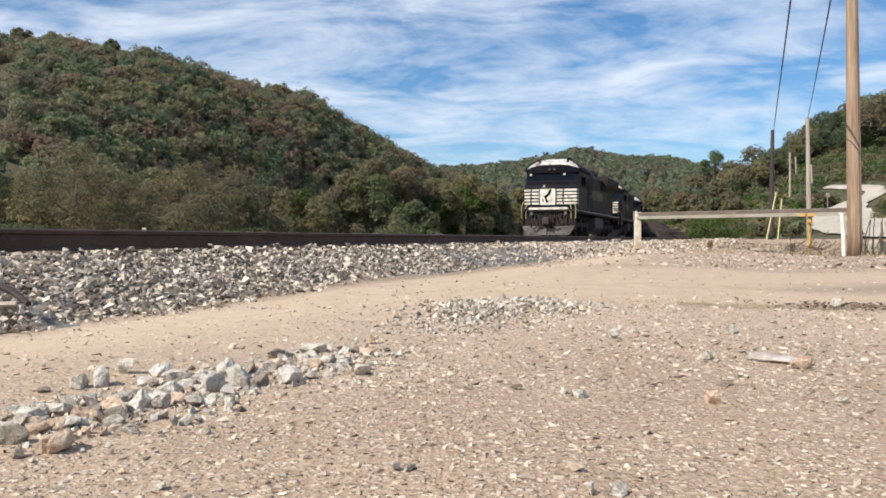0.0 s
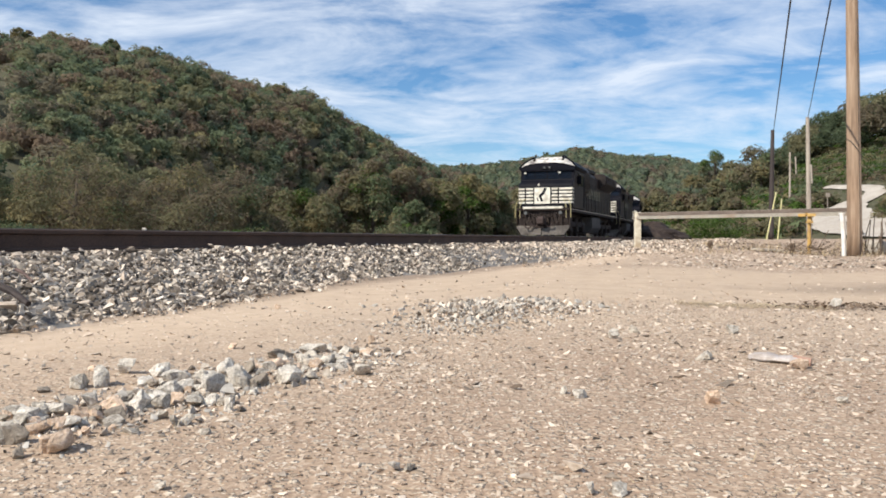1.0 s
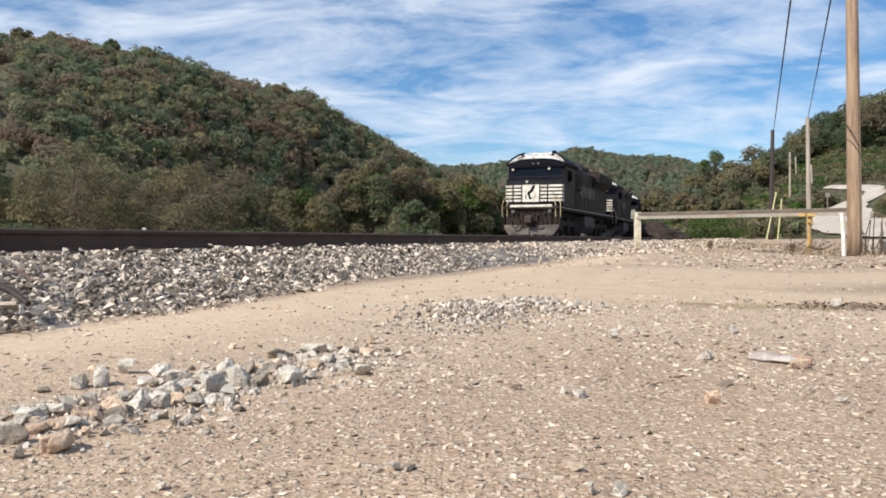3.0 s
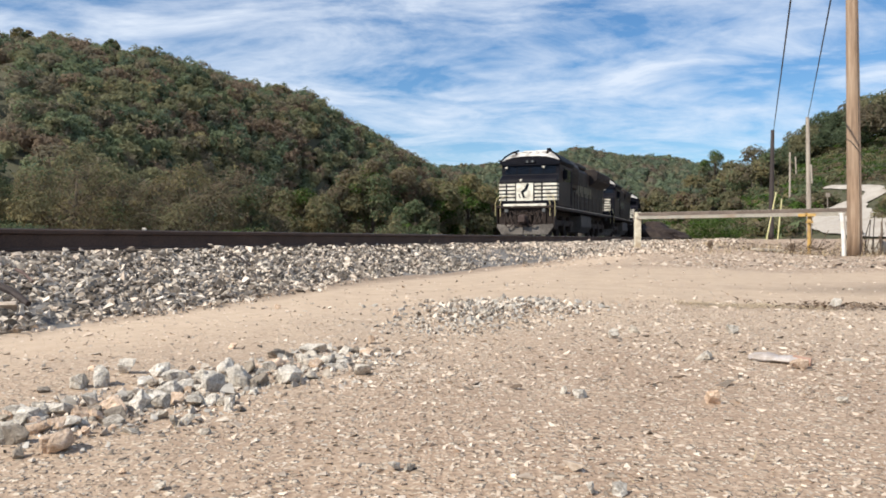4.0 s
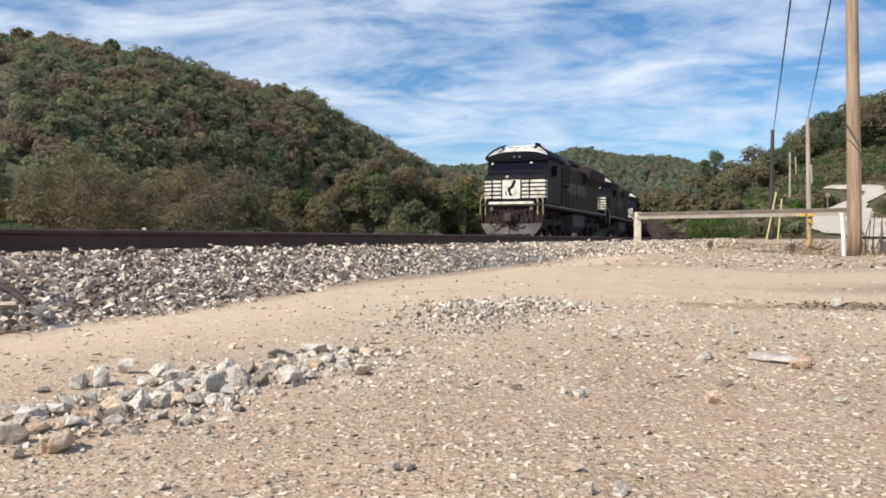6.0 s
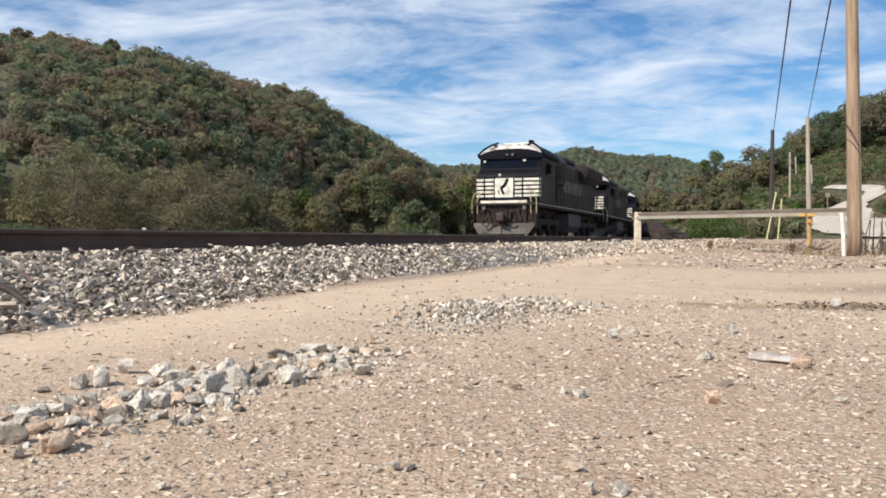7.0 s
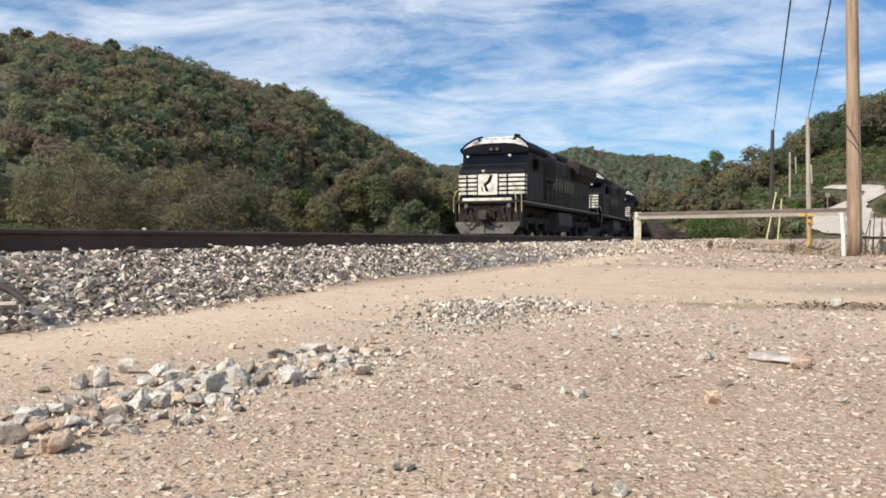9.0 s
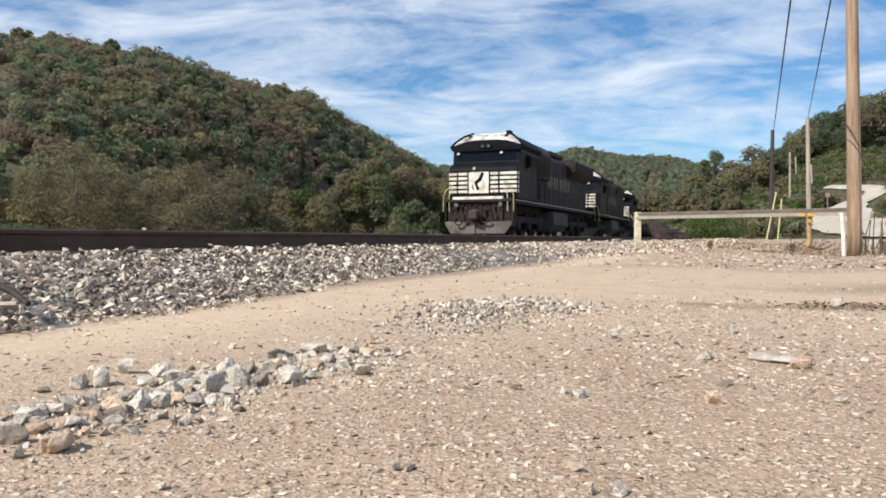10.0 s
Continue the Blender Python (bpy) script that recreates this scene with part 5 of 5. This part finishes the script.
            w.location = (0, c + dy, 0.52)
            wheels.append(w)
    return wheels


def locomotive(flared=True, cut=0.0, lift=0.0, half=1.53):
    ob = empty("locomotive")
    cab_parts(ob, lift, half)
    front_parts(ob)
    hood_parts(ob, flared, cut)
    running_gear(ob, cut)
    return tagged(ob, "black diesel freight locomotive with cream nose stripes and white roof", "locomotive", "freight engines")


locos = [locomotive(True, 2.0), locomotive(False, 1.0, 0.14, 1.22)]
locos.append(copy_thing(locos[1], Matrix()))


# ---- loose rocks on the lot ----
def rock_mesh(rng, w, h, material):
    bm = B()
    n = rng.randint(14, 20)
    pts = rng.normal(size=(n, 3))
    pts /= np.linalg.norm(pts, axis=1)[:, None]
    pts /= np.abs(pts).max(axis=1)[:, None] ** 0.8
    pts *= rng.uniform(0.72, 1.05, (n, 1)) * np.array([w / 2 * 0.98, w / 2 * rng.uniform(0.65, 0.95), h * 0.62])
    bmesh.ops.convex_hull(bm, input=[bm.verts.new(p) for p in pts])
    for v in [v for v in bm.verts if not v.link_faces]:
        bm.verts.remove(v)
    bmesh.ops.bevel(bm, geom=bm.edges[:], offset=w * 0.022, segments=1, affect="EDGES", profile=0.6, clamp_overlap=True)
    bmesh.ops.triangulate(bm, faces=bm.faces[:])
    for limit in (0.20, 0.13):
        bmesh.ops.subdivide_edges(bm, edges=[e for e in bm.edges if e.calc_length() > w * limit], cuts=1, use_grid_fill=True)
        bmesh.ops.triangulate(bm, faces=bm.faces[:])
    off = Vector(rng.uniform(-50, 50, 3))
    for v in bm.verts:
        v.co *= 1 + 0.18 * noise.noise(v.co / w * 2.6 + off) + 0.12 * noise.noise(v.co / w * 6 + off) + 0.07 * noise.noise(v.co / w * 14 + off)
    me = bpy.data.meshes.new("rock")
    bm.to_mesh(me)
    bm.free()
    me.materials.append(material)
    return me


# x, y, breadth, height
ROCKS_DARK = [(-0.87, 1.58, 0.058, 0.042), (-0.81, 1.48, 0.038, 0.023), (-1.09, 2.11, 0.046, 0.019), (-0.59, 2.75, 0.08, 0.038), (-0.53, 2.25, 0.074, 0.038)]
ROCKS_PALE = [(2.41, 4.76, 0.07, 0.05), (-0.97, 2.39, 0.061, 0.051), (-0.85, 2.23, 0.065, 0.024), (-0.75, 2.03, 0.088, 0.022), (-0.46, 2.29, 0.092, 0.042), (-0.83, 1.73, 0.075, 0.029), (-0.53, 1.93, 0.031, 0.035), (-0.52, 2.13, 0.039, 0.023),
              (-0.96, 1.8, 0.065, 0.027), (-0.91, 1.85, 0.081, 0.028), (-0.97, 2.21, 0.072, 0.059), (-0.87, 1.92, 0.042, 0.047), (-0.76, 1.93, 0.07, 0.052), (-0.86, 2.36, 0.069, 0.04), (-0.78, 2.29, 0.1, 0.044), (-0.64, 2.17, 0.087, 0.053),
              (-0.6, 2.0, 0.058, 0.027), (-0.68, 2.44, 0.089, 0.047), (-0.59, 2.25, 0.074, 0.06), (-0.49, 2.44, 0.044, 0.03), (-0.49, 2.94, 0.117, 0.036), (-0.43, 2.97, 0.039, 0.032), (-0.36, 2.91, 0.074, 0.031), (-0.3, 2.91, 0.042, 0.027),
              (0.37, 2.09, 0.048, 0.017), (0.335, 2.14, 0.02, 0.016), (0.71, 3.23, 0.042, 0.03), (0.29, 1.27, 0.026, 0.016), (0.24, 1.27, 0.018, 0.015), (1.27, 3.42, 0.07, 0.031), (-0.09, 1.41, 0.023, 0.013)]
ROCKS_GREY = [(-1.02, 2.17, 0.063, 0.041), (-0.7, 1.95, 0.064, 0.033), (-0.63, 1.98, 0.065, 0.039), (-0.59, 1.78, 0.045, 0.027), (-0.61, 1.76, 0.026, 0.029), (-0.44, 2.67, 0.116, 0.028), (-0.4, 2.61, 0.095, 0.028), (-0.25, 2.42, 0.07, 0.026),
              (-0.34, 2.53, 0.11, 0.02), (-0.4, 2.36, 0.069, 0.025), (-0.68, 1.69, 0.049, 0.018), (-0.52, 1.69, 0.037, 0.013), (-0.75, 1.76, 0.057, 0.016), (-1.01, 1.82, 0.06, 0.028), (-0.48, 1.32, 0.025, 0.014), (0.9, 2.67, 0.058, 0.02),
              (0.84, 3.42, 0.045, 0.021), (-0.06, 1.41, 0.023, 0.011), (1.03, 2.0, 0.032, 0.012), (0.23, 4.22, 0.061, 0.026)]
ROCKS_TAN = [(-0.76, 1.53, 0.084, 0.049), (-0.87, 1.66, 0.06, 0.028), (-1.1, 2.44, 0.039, 0.019), (-0.79, 1.87, 0.075, 0.043), (-0.82, 1.84, 0.033, 0.02), (-0.55, 2.49, 0.091, 0.03), (-0.81, 3.0, 0.044, 0.027), (0.69, 1.99, 0.038, 0.03),
             (-0.77, 1.67, 0.036, 0.018), (-0.58, 1.4, 0.022, 0.013), (-0.26, 4.22, 0.049, 0.032), (1.14, 2.49, 0.051, 0.027), (-0.29, 3.18, 0.037, 0.024), (0.59, 2.67, 0.027, 0.018), (-1.01, 4.74, 0.048, 0.029)]


def build_rocks():
    r = np.random.RandomState(77)
    for rows, m, label in ((ROCKS_DARK, ROCK_DARK, "dark grey angular rock lying on the dirt"), (ROCKS_PALE, ROCK_PALE, "pale limestone rock lying on the dirt"),
                           (ROCKS_GREY, ROCK, "grey angular rock lying on the dirt"), (ROCKS_TAN, ROCK_TAN, "tan sandstone rock lying on the dirt")):
        for x, y, w, h in rows:
            if x > -0.3:      # the lone stones stand freer of the dirt than those in the row
                w, h = w * 1.2, h * 1.35
            ob = new("rock", rock_mesh(r, w, h, m))
            ob.matrix_basis = pose(x, y, gz(x, y) + h * (0.45 if x > -0.3 else 0.36), r.uniform(-16, 16), r.uniform(-16, 16), r.uniform(0, 360))
            tagged(ob, label, "rock", "loose rocks on the lot")
    for k in range(150):
        t = r.uniform()
        x, y, w = -0.95 + 0.62 * t + r.normal(0, 0.055), 1.68 + 1.15 * t + r.normal(0, 0.11), r.uniform(0.020, 0.058)
        h = w * r.uniform(0.5, 0.8)
        m = (ROCK, ROCK_PALE, ROCK_DARK, ROCK_TAN, ROCK)[k % 5]
        ob = new("rock", rock_mesh(r, w, h, m))
        ob.matrix_basis = pose(x, y, gz(x, y) + h * 0.29, r.uniform(-14, 14), r.uniform(-14, 14), r.uniform(-35, 35))
        tagged(ob, {ROCK_TAN: "tan sandstone rock lying on the dirt", ROCK_DARK: "dark grey angular rock lying on the dirt"}.get(m, "grey angular rock lying on the dirt"), "rock", "loose rocks on the lot")
    p = plan(RAIL_D, 6.22, RAIL_TOP_Z + 0.012)
    ob = new("rock", rock_mesh(r, 0.055, 0.028, ROCK_PALE))
    ob.matrix_basis = pose(p[0], p[1], p[2], 0, 0, 20)
    tagged(ob, "small pale stone lying on the rail head", "rock", "loose rocks on the lot")
    # rubble between the rocks, and a patch of small stone farther on
    protos = chip_prototypes(14, 78, 0.6)
    P, Z = [], []
    for k in range(2300):
        t = r.uniform()
        x, y = -0.95 + 0.68 * t + r.normal(0, 0.10), 1.62 + 1.3 * t + r.normal(0, 0.16)
        s = 0.006 * r.lognormal(0.25, 0.5)
        P.append((x, y, gz(x, y) + 0.2 * s))
        Z.append(s)
    for k in range(1500):
        t = r.uniform() ** 0.8
        q = r.normal(0, 0.22)
        x, y = -0.08 + 0.55 * t + q * (0.7 + 0.6 * t), 3.4 + 1.5 * t - q * 0.1 + r.normal(0, 0.12)
        s = min(0.03, (0.008 + 0.014 * t ** 1.5) * r.lognormal(0, 0.36))
        P.append((x, y, gz(x, y) + 0.27 * s + 0.03 * math.exp(-(q / 0.25) ** 2) * t))
        Z.append(s)
    pick = r.choice(4, len(P), p=[0.44, 0.38, 0.09, 0.09])
    ob = scatter("rubble", protos, np.array(P), np.array(Z), r, [STONE, ROCK_PALE_CHIP, PEBBLE, STONE_DARK], pick, 0.6)
    tagged(ob, "small grey rubble spilled on the dirt", "rubble", kind="stuff")


ROCK_PALE = mat("chalk_white_limestone", [(0.26, 0.23, 0.195), (0.51, 0.465, 0.405), (0.79, 0.735, 0.66)], 38, 0.92, 0.9, 170, random_by="object", spread=0.15)
ROCK_PALE_CHIP = mat("pale_stone_chips", [(0.27, 0.25, 0.22), (0.40, 0.37, 0.33), (0.52, 0.485, 0.435)], 14, 0.9, 0.3, 60, random_by="island", spread=0.2)
build_rocks()


# ---- litter, debris and weeds ----
PLASTIC = mat("cloudy_plastic", [(0.28, 0.235, 0.20), (0.37, 0.32, 0.29), (0.46, 0.42, 0.40)], 20, 0.5, 0.3, 40)
RED_CAP = mat("faded_red_label", [(0.26, 0.14, 0.10), (0.36, 0.21, 0.15), (0.44, 0.29, 0.22)], 8, 0.5, 0.2, 40)
STRAW = mat("dry_grass", [(0.30, 0.23, 0.14), (0.45, 0.35, 0.22), (0.56, 0.46, 0.31)], 8, 0.95, 0, 40, random_by="island", spread=0.35)
TWIG = mat("dry_brown_twig", [(0.07, 0.045, 0.03), (0.13, 0.09, 0.06), (0.20, 0.15, 0.11)], 8, 0.95, 0.3, 40)
RED_IRON = mat("rusty_iron", [(0.06, 0.035, 0.03), (0.11, 0.07, 0.06), (0.17, 0.12, 0.105)], 8, 0.85, 0.3, 40)
CONCRETE = mat("stained_concrete", [(0.24, 0.21, 0.17), (0.36, 0.32, 0.27), (0.44, 0.40, 0.34)], 5, 0.95, 0.4, 40)
ROADBED = mat("pale_gravel_road", [(0.29, 0.25, 0.21), (0.38, 0.34, 0.295), (0.46, 0.42, 0.37)], 0.4, 0.95, 0.3, 6)


def build_litter():
    ob = empty("crushed_bottle", pose(1.118, 2.60, gz(1.118, 2.60) + 0.010, 0, 0, -38))
    bm = B()
    prev = None
    for x, ry, rz in ((-0.10, 0.014, 0.008), (-0.08, 0.034, 0.022), (-0.03, 0.046, 0.030), (0.01, 0.040, 0.018), (0.05, 0.043, 0.024), (0.075, 0.034, 0.018)):
        ring = [bm.verts.new((x + 0.004 * math.sin(3 * a), ry * math.cos(a), rz * math.sin(a) * (1 if math.sin(a) > 0 else 0.6))) for a in [k * math.pi / 7 for k in range(14)]]
        if prev:
            for i in range(14):
                bm.faces.new((prev[i], prev[(i + 1) % 14], ring[(i + 1) % 14], ring[i]))
        else:
            bm.faces.new(ring[::-1])
        prev = ring
    bm.faces.new(prev)
    part("bottle_body", bm, PLASTIC, ob, "cloudy flattened plastic")
    part("bottle_end", rod(B(), (0.055, 0, 0.0), (0.115, 0.004, -0.003), 0.026, 0.020, 12), RED_CAP, ob, "faded red end")
    ob.scale = (0.92, 0.86, 0.72)
    tagged(ob, "crushed cloudy plastic bottle with a red end on the dirt", "bottle")
    ob = link_mesh("dead_leaf", prism(B(), [(-0.022, -0.004), (-0.008, 0.011), (0.012, 0.008), (0.024, -0.003), (0.004, -0.010)], 2, 0, 0.004), TWIG)
    ob.matrix_basis = pose(0.208, 2.2, gz(0.208, 2.2) + 0.008, 18, -14, -38)
    tagged(ob, "curled brown dead leaf on the dirt", "leaf")
    for x, y, z, a, ln, rad, label in ((-2.13, 3.86, 0.13, -28, 0.24, 0.020, "dark weathered piece of timber on the ballast"), (-1.45, 5.55, 0.27, -42, 0.26, 0.010, "thin dark stick leaning on the ballast"), (-2.45, 4.55, 0.20, -35, 0.20, 0.010, "rusty reddish iron strip on the ballast")):
        bm = B()
        rod(bm, (-ln / 2, 0, 0), (-ln * 0.1, 0.01, 0.004), rad, rad * 0.95, 9)
        rod(bm, (-ln * 0.1, 0.01, 0.004), (ln / 2, 0, 0), rad * 0.95, rad * 0.75, 9)
        ob = link_mesh("stick", bm, RED_IRON if "rusty" in label else DARK_WOOD)
        ob.matrix_basis = pose(x, y, z + rad * 0.6, 0, 20, a)
        tagged(ob, label, "stick")
    # old slab and sticks by the pole
    x, y = 8.55, 19.9
    ob = link_mesh("concrete_slab", box(B(), -0.62, 0.60, -0.2, 0.3, -0.05, 0.06, 0.015), CONCRETE)
    ob.matrix_basis = pose(x, y, gz(x, y) + 0.01, 0, 3, 8)
    tagged(ob, "low stained concrete slab half sunk in the dirt", "slab")
    r = np.random.RandomState(91)
    bm = B()
    for k in range(26):
        a = Vector((r.uniform(-0.5, 0.5), r.uniform(-0.4, 0.4), r.uniform(0.0, 0.12)))
        d = Vector((r.normal(), r.normal() * 0.6, abs(r.normal(0, 0.35))))
        pipe(bm, [a, a + d.normalized() * r.uniform(0.2, 0.4), a + d.normalized() * 0.5 + Vector((0, 0, r.uniform(-0.1, 0.1)))], 0.009, 5)
    ob = link_mesh("brushwood", bm, TWIG)
    ob.matrix_basis = pose(8.75, 18.9, gz(8.75, 18.9) + 0.02)
    tagged(ob, "heap of dry brown sticks near the pole", "brushwood")
    bm = B()
    for k in range(40):
        a = Vector((r.uniform(-0.55, 0.6), r.uniform(-0.4, 0.4), -0.05))
        h = r.uniform(0.4, 1.05)
        b = a + Vector((r.normal(0, 0.12), r.normal(0, 0.1), h))
        pipe(bm, [a, a.lerp(b, 0.5) + Vector((r.normal(0, 0.05), 0, 0)), b], 0.010, 5)
    ob = link_mesh("dead_brush", bm, TWIG)
    ob.matrix_basis = pose(10.15, 18.4, gz(10.15, 18.4))
    tagged(ob, "leafless grey brush beside the utility pole", "brush", kind="stuff")
    x, y = 10.75, 19.3
    bm = box(B(), -0.2, 0.2, -0.2, 0.2, -0.05, 0.32, 0.1)
    ob = link_mesh("drain_block", bm, CONCRETE)
    ob.matrix_basis = pose(x, y, gz(x, y), 0, 4, 14)
    tagged(ob, "pale rounded concrete block behind the pole", "block")


def dead_weed(x, y, height, seed):
    """A dry brown weed with a few seed heads."""
    r = np.random.RandomState(seed)
    bm = B()
    for k in range(7):
        a = Vector((r.normal(0, 0.02), r.normal(0, 0.02), -0.02))
        b = a + Vector((r.normal(0, 0.03), r.normal(0, 0.03), height * r.uniform(0.55, 1.0)))
        pipe(bm, [a, a.lerp(b, 0.55) + Vector((r.normal(0, 0.015), 0, 0)), b], 0.006, 5)
        for t in (0.6, 0.75, 0.9, 1.0):
            c = a.lerp(b, t)
            bmesh.ops.create_icosphere(bm, subdivisions=1, radius=r.uniform(0.014, 0.026), matrix=Matrix.Translation(c) @ Matrix.Diagonal((1, 1, 1.7, 1)))
    ob = link_mesh("weed", bm, TWIG)
    ob.matrix_basis = pose(x, y, gz(x, y))
    tagged(ob, "dry reddish brown weed with seed heads on the gravel", "weed", "dry weeds")


def build_weeds():
    """Dry tufts and strands on the lot, low weeds at the edge of the gravel."""
    r = np.random.RandomState(95)
    V, F, litter = [], [], []

    def blade(x, y, z, dx, dy, h, w):
        n = len(V) * 1
        px, py = -dy, dx
        q = math.hypot(px, py) or 1
        px, py = px / q * w, py / q * w
        V.extend([(x - px, y - py, z), (x + px, y + py, z), (x + dx + px * 0.3, y + dy + py * 0.3, z + h), (x + dx - px * 0.3, y + dy - py * 0.3, z + h)])
        F.append((n, n + 1, n + 2, n + 3))
    for k in range(260):      # strands lying flat
        y = r.uniform(1.0, 5.5)
        x = r.uniform(-0.5, 0.6) * y
        a = r.uniform(0, 6.28)
        ln = r.uniform(0.015, 0.06)
        blade(x, y, gz(x, y) + 0.004, ln * math.cos(a), ln * math.sin(a), r.uniform(0, 0.008), 0.0012)
    for k in range(520):      # matted band of straw
        t = r.uniform()
        x = 1.45 + 0.9 * t
        y = 4.82 + 0.06 * math.sin(t * 11) + r.normal(0, 0.10)
        a = r.normal(0, 0.7)
        ln = r.uniform(0.04, 0.14)
        blade(x, y, gz(x, y) + 0.004, ln * math.cos(a), ln * math.sin(a), r.uniform(0, 0.006), 0.0032)
    for cx, cy, n, hh in ((5.9, 17.2, 40, 0.22), (7.4, 18.8, 60, 0.2), (8.2, 18.5, 60, 0.25), (9.0, 18.6, 90, 0.2), (9.8, 17.7, 70, 0.16), (10.6, 18.2, 120, 0.25), (8.7, 21, 80, 0.3), (7.6, 22.5, 60, 0.3), (11.0, 20.5, 160, 0.4)):
        for k in range(n):
            x, y = cx + r.normal(0, 0.32), cy + r.normal(0, 0.25)
            blade(x, y, gz(x, y) - 0.01, r.normal(0, 0.07), r.normal(0, 0.07), hh * r.uniform(0.3, 1.0), 0.006)
    for k in range(270):
        x = r.normal(2.55, 0.26)
        y = 4.80 - 0.22 * max(0.0, x - 2.4) + r.normal(0, 0.15)
        a = r.uniform(0, 6.28)
        ln = r.uniform(0.015, 0.05)
        litter.append((x, y, gz(x, y) + 0.006, ln * math.cos(a), ln * math.sin(a), r.uniform(0.0, 0.03)))
    for k in range(1500):     # dead leaves and bark bits round the pole
        x, y = r.uniform(7.2, 12.5), r.uniform(17.6, 25)
        a = r.uniform(0, 6.28)
        ln = r.uniform(0.04, 0.12)
        litter.append((x, y, gz(x, y) + 0.012, ln * math.cos(a), ln * math.sin(a), r.uniform(0.0, 0.04)))
    W = [[(x - dy * 0.3, y + dx * 0.3, z), (x + dx, y + dy, z + h), (x + dy * 0.3, y - dx * 0.3, z + h * 0.5)] for x, y, z, dx, dy, h in litter]
    ob = mesh_from("leaf_litter", np.array(W).reshape(-1, 3), np.arange(len(W) * 3).reshape(-1, 3), [TWIG])
    tagged(ob, "dark brown dead leaves and bark bits round the pole", "leaf litter", kind="stuff")
    ob = mesh_from("dry_grass", np.array(V), np.array(F), [STRAW])
    tagged(ob, "dry straw and weed stalks on the lot", "grass", kind="stuff")


def build_road():
    u, v = np.meshgrid(np.linspace(0, 6, 260), np.linspace(0, 1, 160))
    p = loft_z(u, v, SLOPE_FOOT, SLOPE_CREST, SLOPE_BACK, True)
    p[..., 2] += 0.8 * waves(p[..., 0], p[..., 1], 70, 51, 3) * np.sin(v * math.pi / 2)
    p = p.reshape(-1, 3)
    V, F, fine = [], [], road_samples()
    for i in range(len(fine) - 1):
        d = Vector((fine[i + 1].x - fine[i].x, fine[i + 1].y - fine[i].y, 0)).normalized()
        side = Vector((-d.y, d.x, 0))
        for k in range(7):
            q = fine[i] + side * fine[i].z * (1 + 0.05 * math.sin(i * 0.9 + k)) * (k / 3 - 1)
            near = np.argsort(np.hypot(p[:, 0] - q.x, p[:, 1] - q.y))[:6]
            V.append((q.x, q.y, max(float(p[near, 2].mean()), gz(q.x, q.y)) + 0.28 - 0.10 * abs(k / 3 - 1)))
    for i in range(len(fine) - 2):
        for k in range(6):
            F.append((i * 7 + k, i * 7 + k + 1, (i + 1) * 7 + k + 1, (i + 1) * 7 + k))
    ob = mesh_from("road", np.array(V), np.array(F), [ROADBED], smooth=True)
    tagged(ob, "pale gravel road that winds up the slope in a hairpin", "road", kind="structure")


def build_bank():
    """Dark cinder bank where the tracks bend out of sight."""
    x, y = plan(-7.6, 74)[:2]
    bm = B()
    bmesh.ops.create_icosphere(bm, subdivisions=4, radius=1.0)
    for v in bm.verts:
        q = noise.noise(v.co * 2.3) * 0.22 + noise.noise(v.co * 6) * 0.08
        v.co = Vector((v.co.x * 3.0, v.co.y * 3.2, max(v.co.z, -0.1) * 2.4 * (0.62 - 0.38 * v.co.x))) * (1 + q)
    ob = link_mesh("cinder_bank", bm, UNDER)
    ob.matrix_basis = pose(x, y, 0.2)
    tagged(ob, "dark brown cinder bank beside the far bend of the tracks", "bank")


build_litter()
build_weeds()
dead_weed(7.87, 17.6, 0.30, 7)
dead_weed(6.25, 18.2, 0.26, 8)
build_road()
build_bank()


# ---- what moves ----
FRONT_S = [(0.0, 42.98), (2.5, 39.83), (5.0, 36.82), (7.5, 33.84), (10.0, 30.8)]
OFFSETS = (0.0, 20.0, 41.6)   # fronts of the three engines behind the first
BASES = (11.25, 12.25, 12.25)


def front_at(t):
    return float(np.interp(t, [r[0] for r in FRONT_S], [r[1] for r in FRONT_S]))


def motions():
    for k, ob in enumerate(locos):
        rows = []
        for t, s in FRONT_S:
            # both trucks stay on the track
            sa = s + OFFSETS[k] + 4.35
            sb = sa + BASES[k]
            a, b = plan(TRACK_2 + bend(sa), sa), plan(TRACK_2 + bend(sb), sb)
            d = (b - a) / np.linalg.norm(b - a)
            p = a - d * 4.35
            rows.append((t, pose(p[0], p[1], RAIL_TOP_Z, 0, 0, math.degrees(math.atan2(d[0], -d[1])))))
        walk(ob, rows)
        for w in [c for c in ob.children if c.name.startswith("wheelset")]:
            x, y, z = w.location
            rows = []
            for i in range(21):
                t = i * 0.5
                turn = math.degrees((front_at(0.0) - front_at(t)) / 0.52)
                rows.append((t, pose(x, y, z, -turn, 0, 0)))
            walk(w, rows)


build_ballast_stones()
build_ground_gravel()
motions()
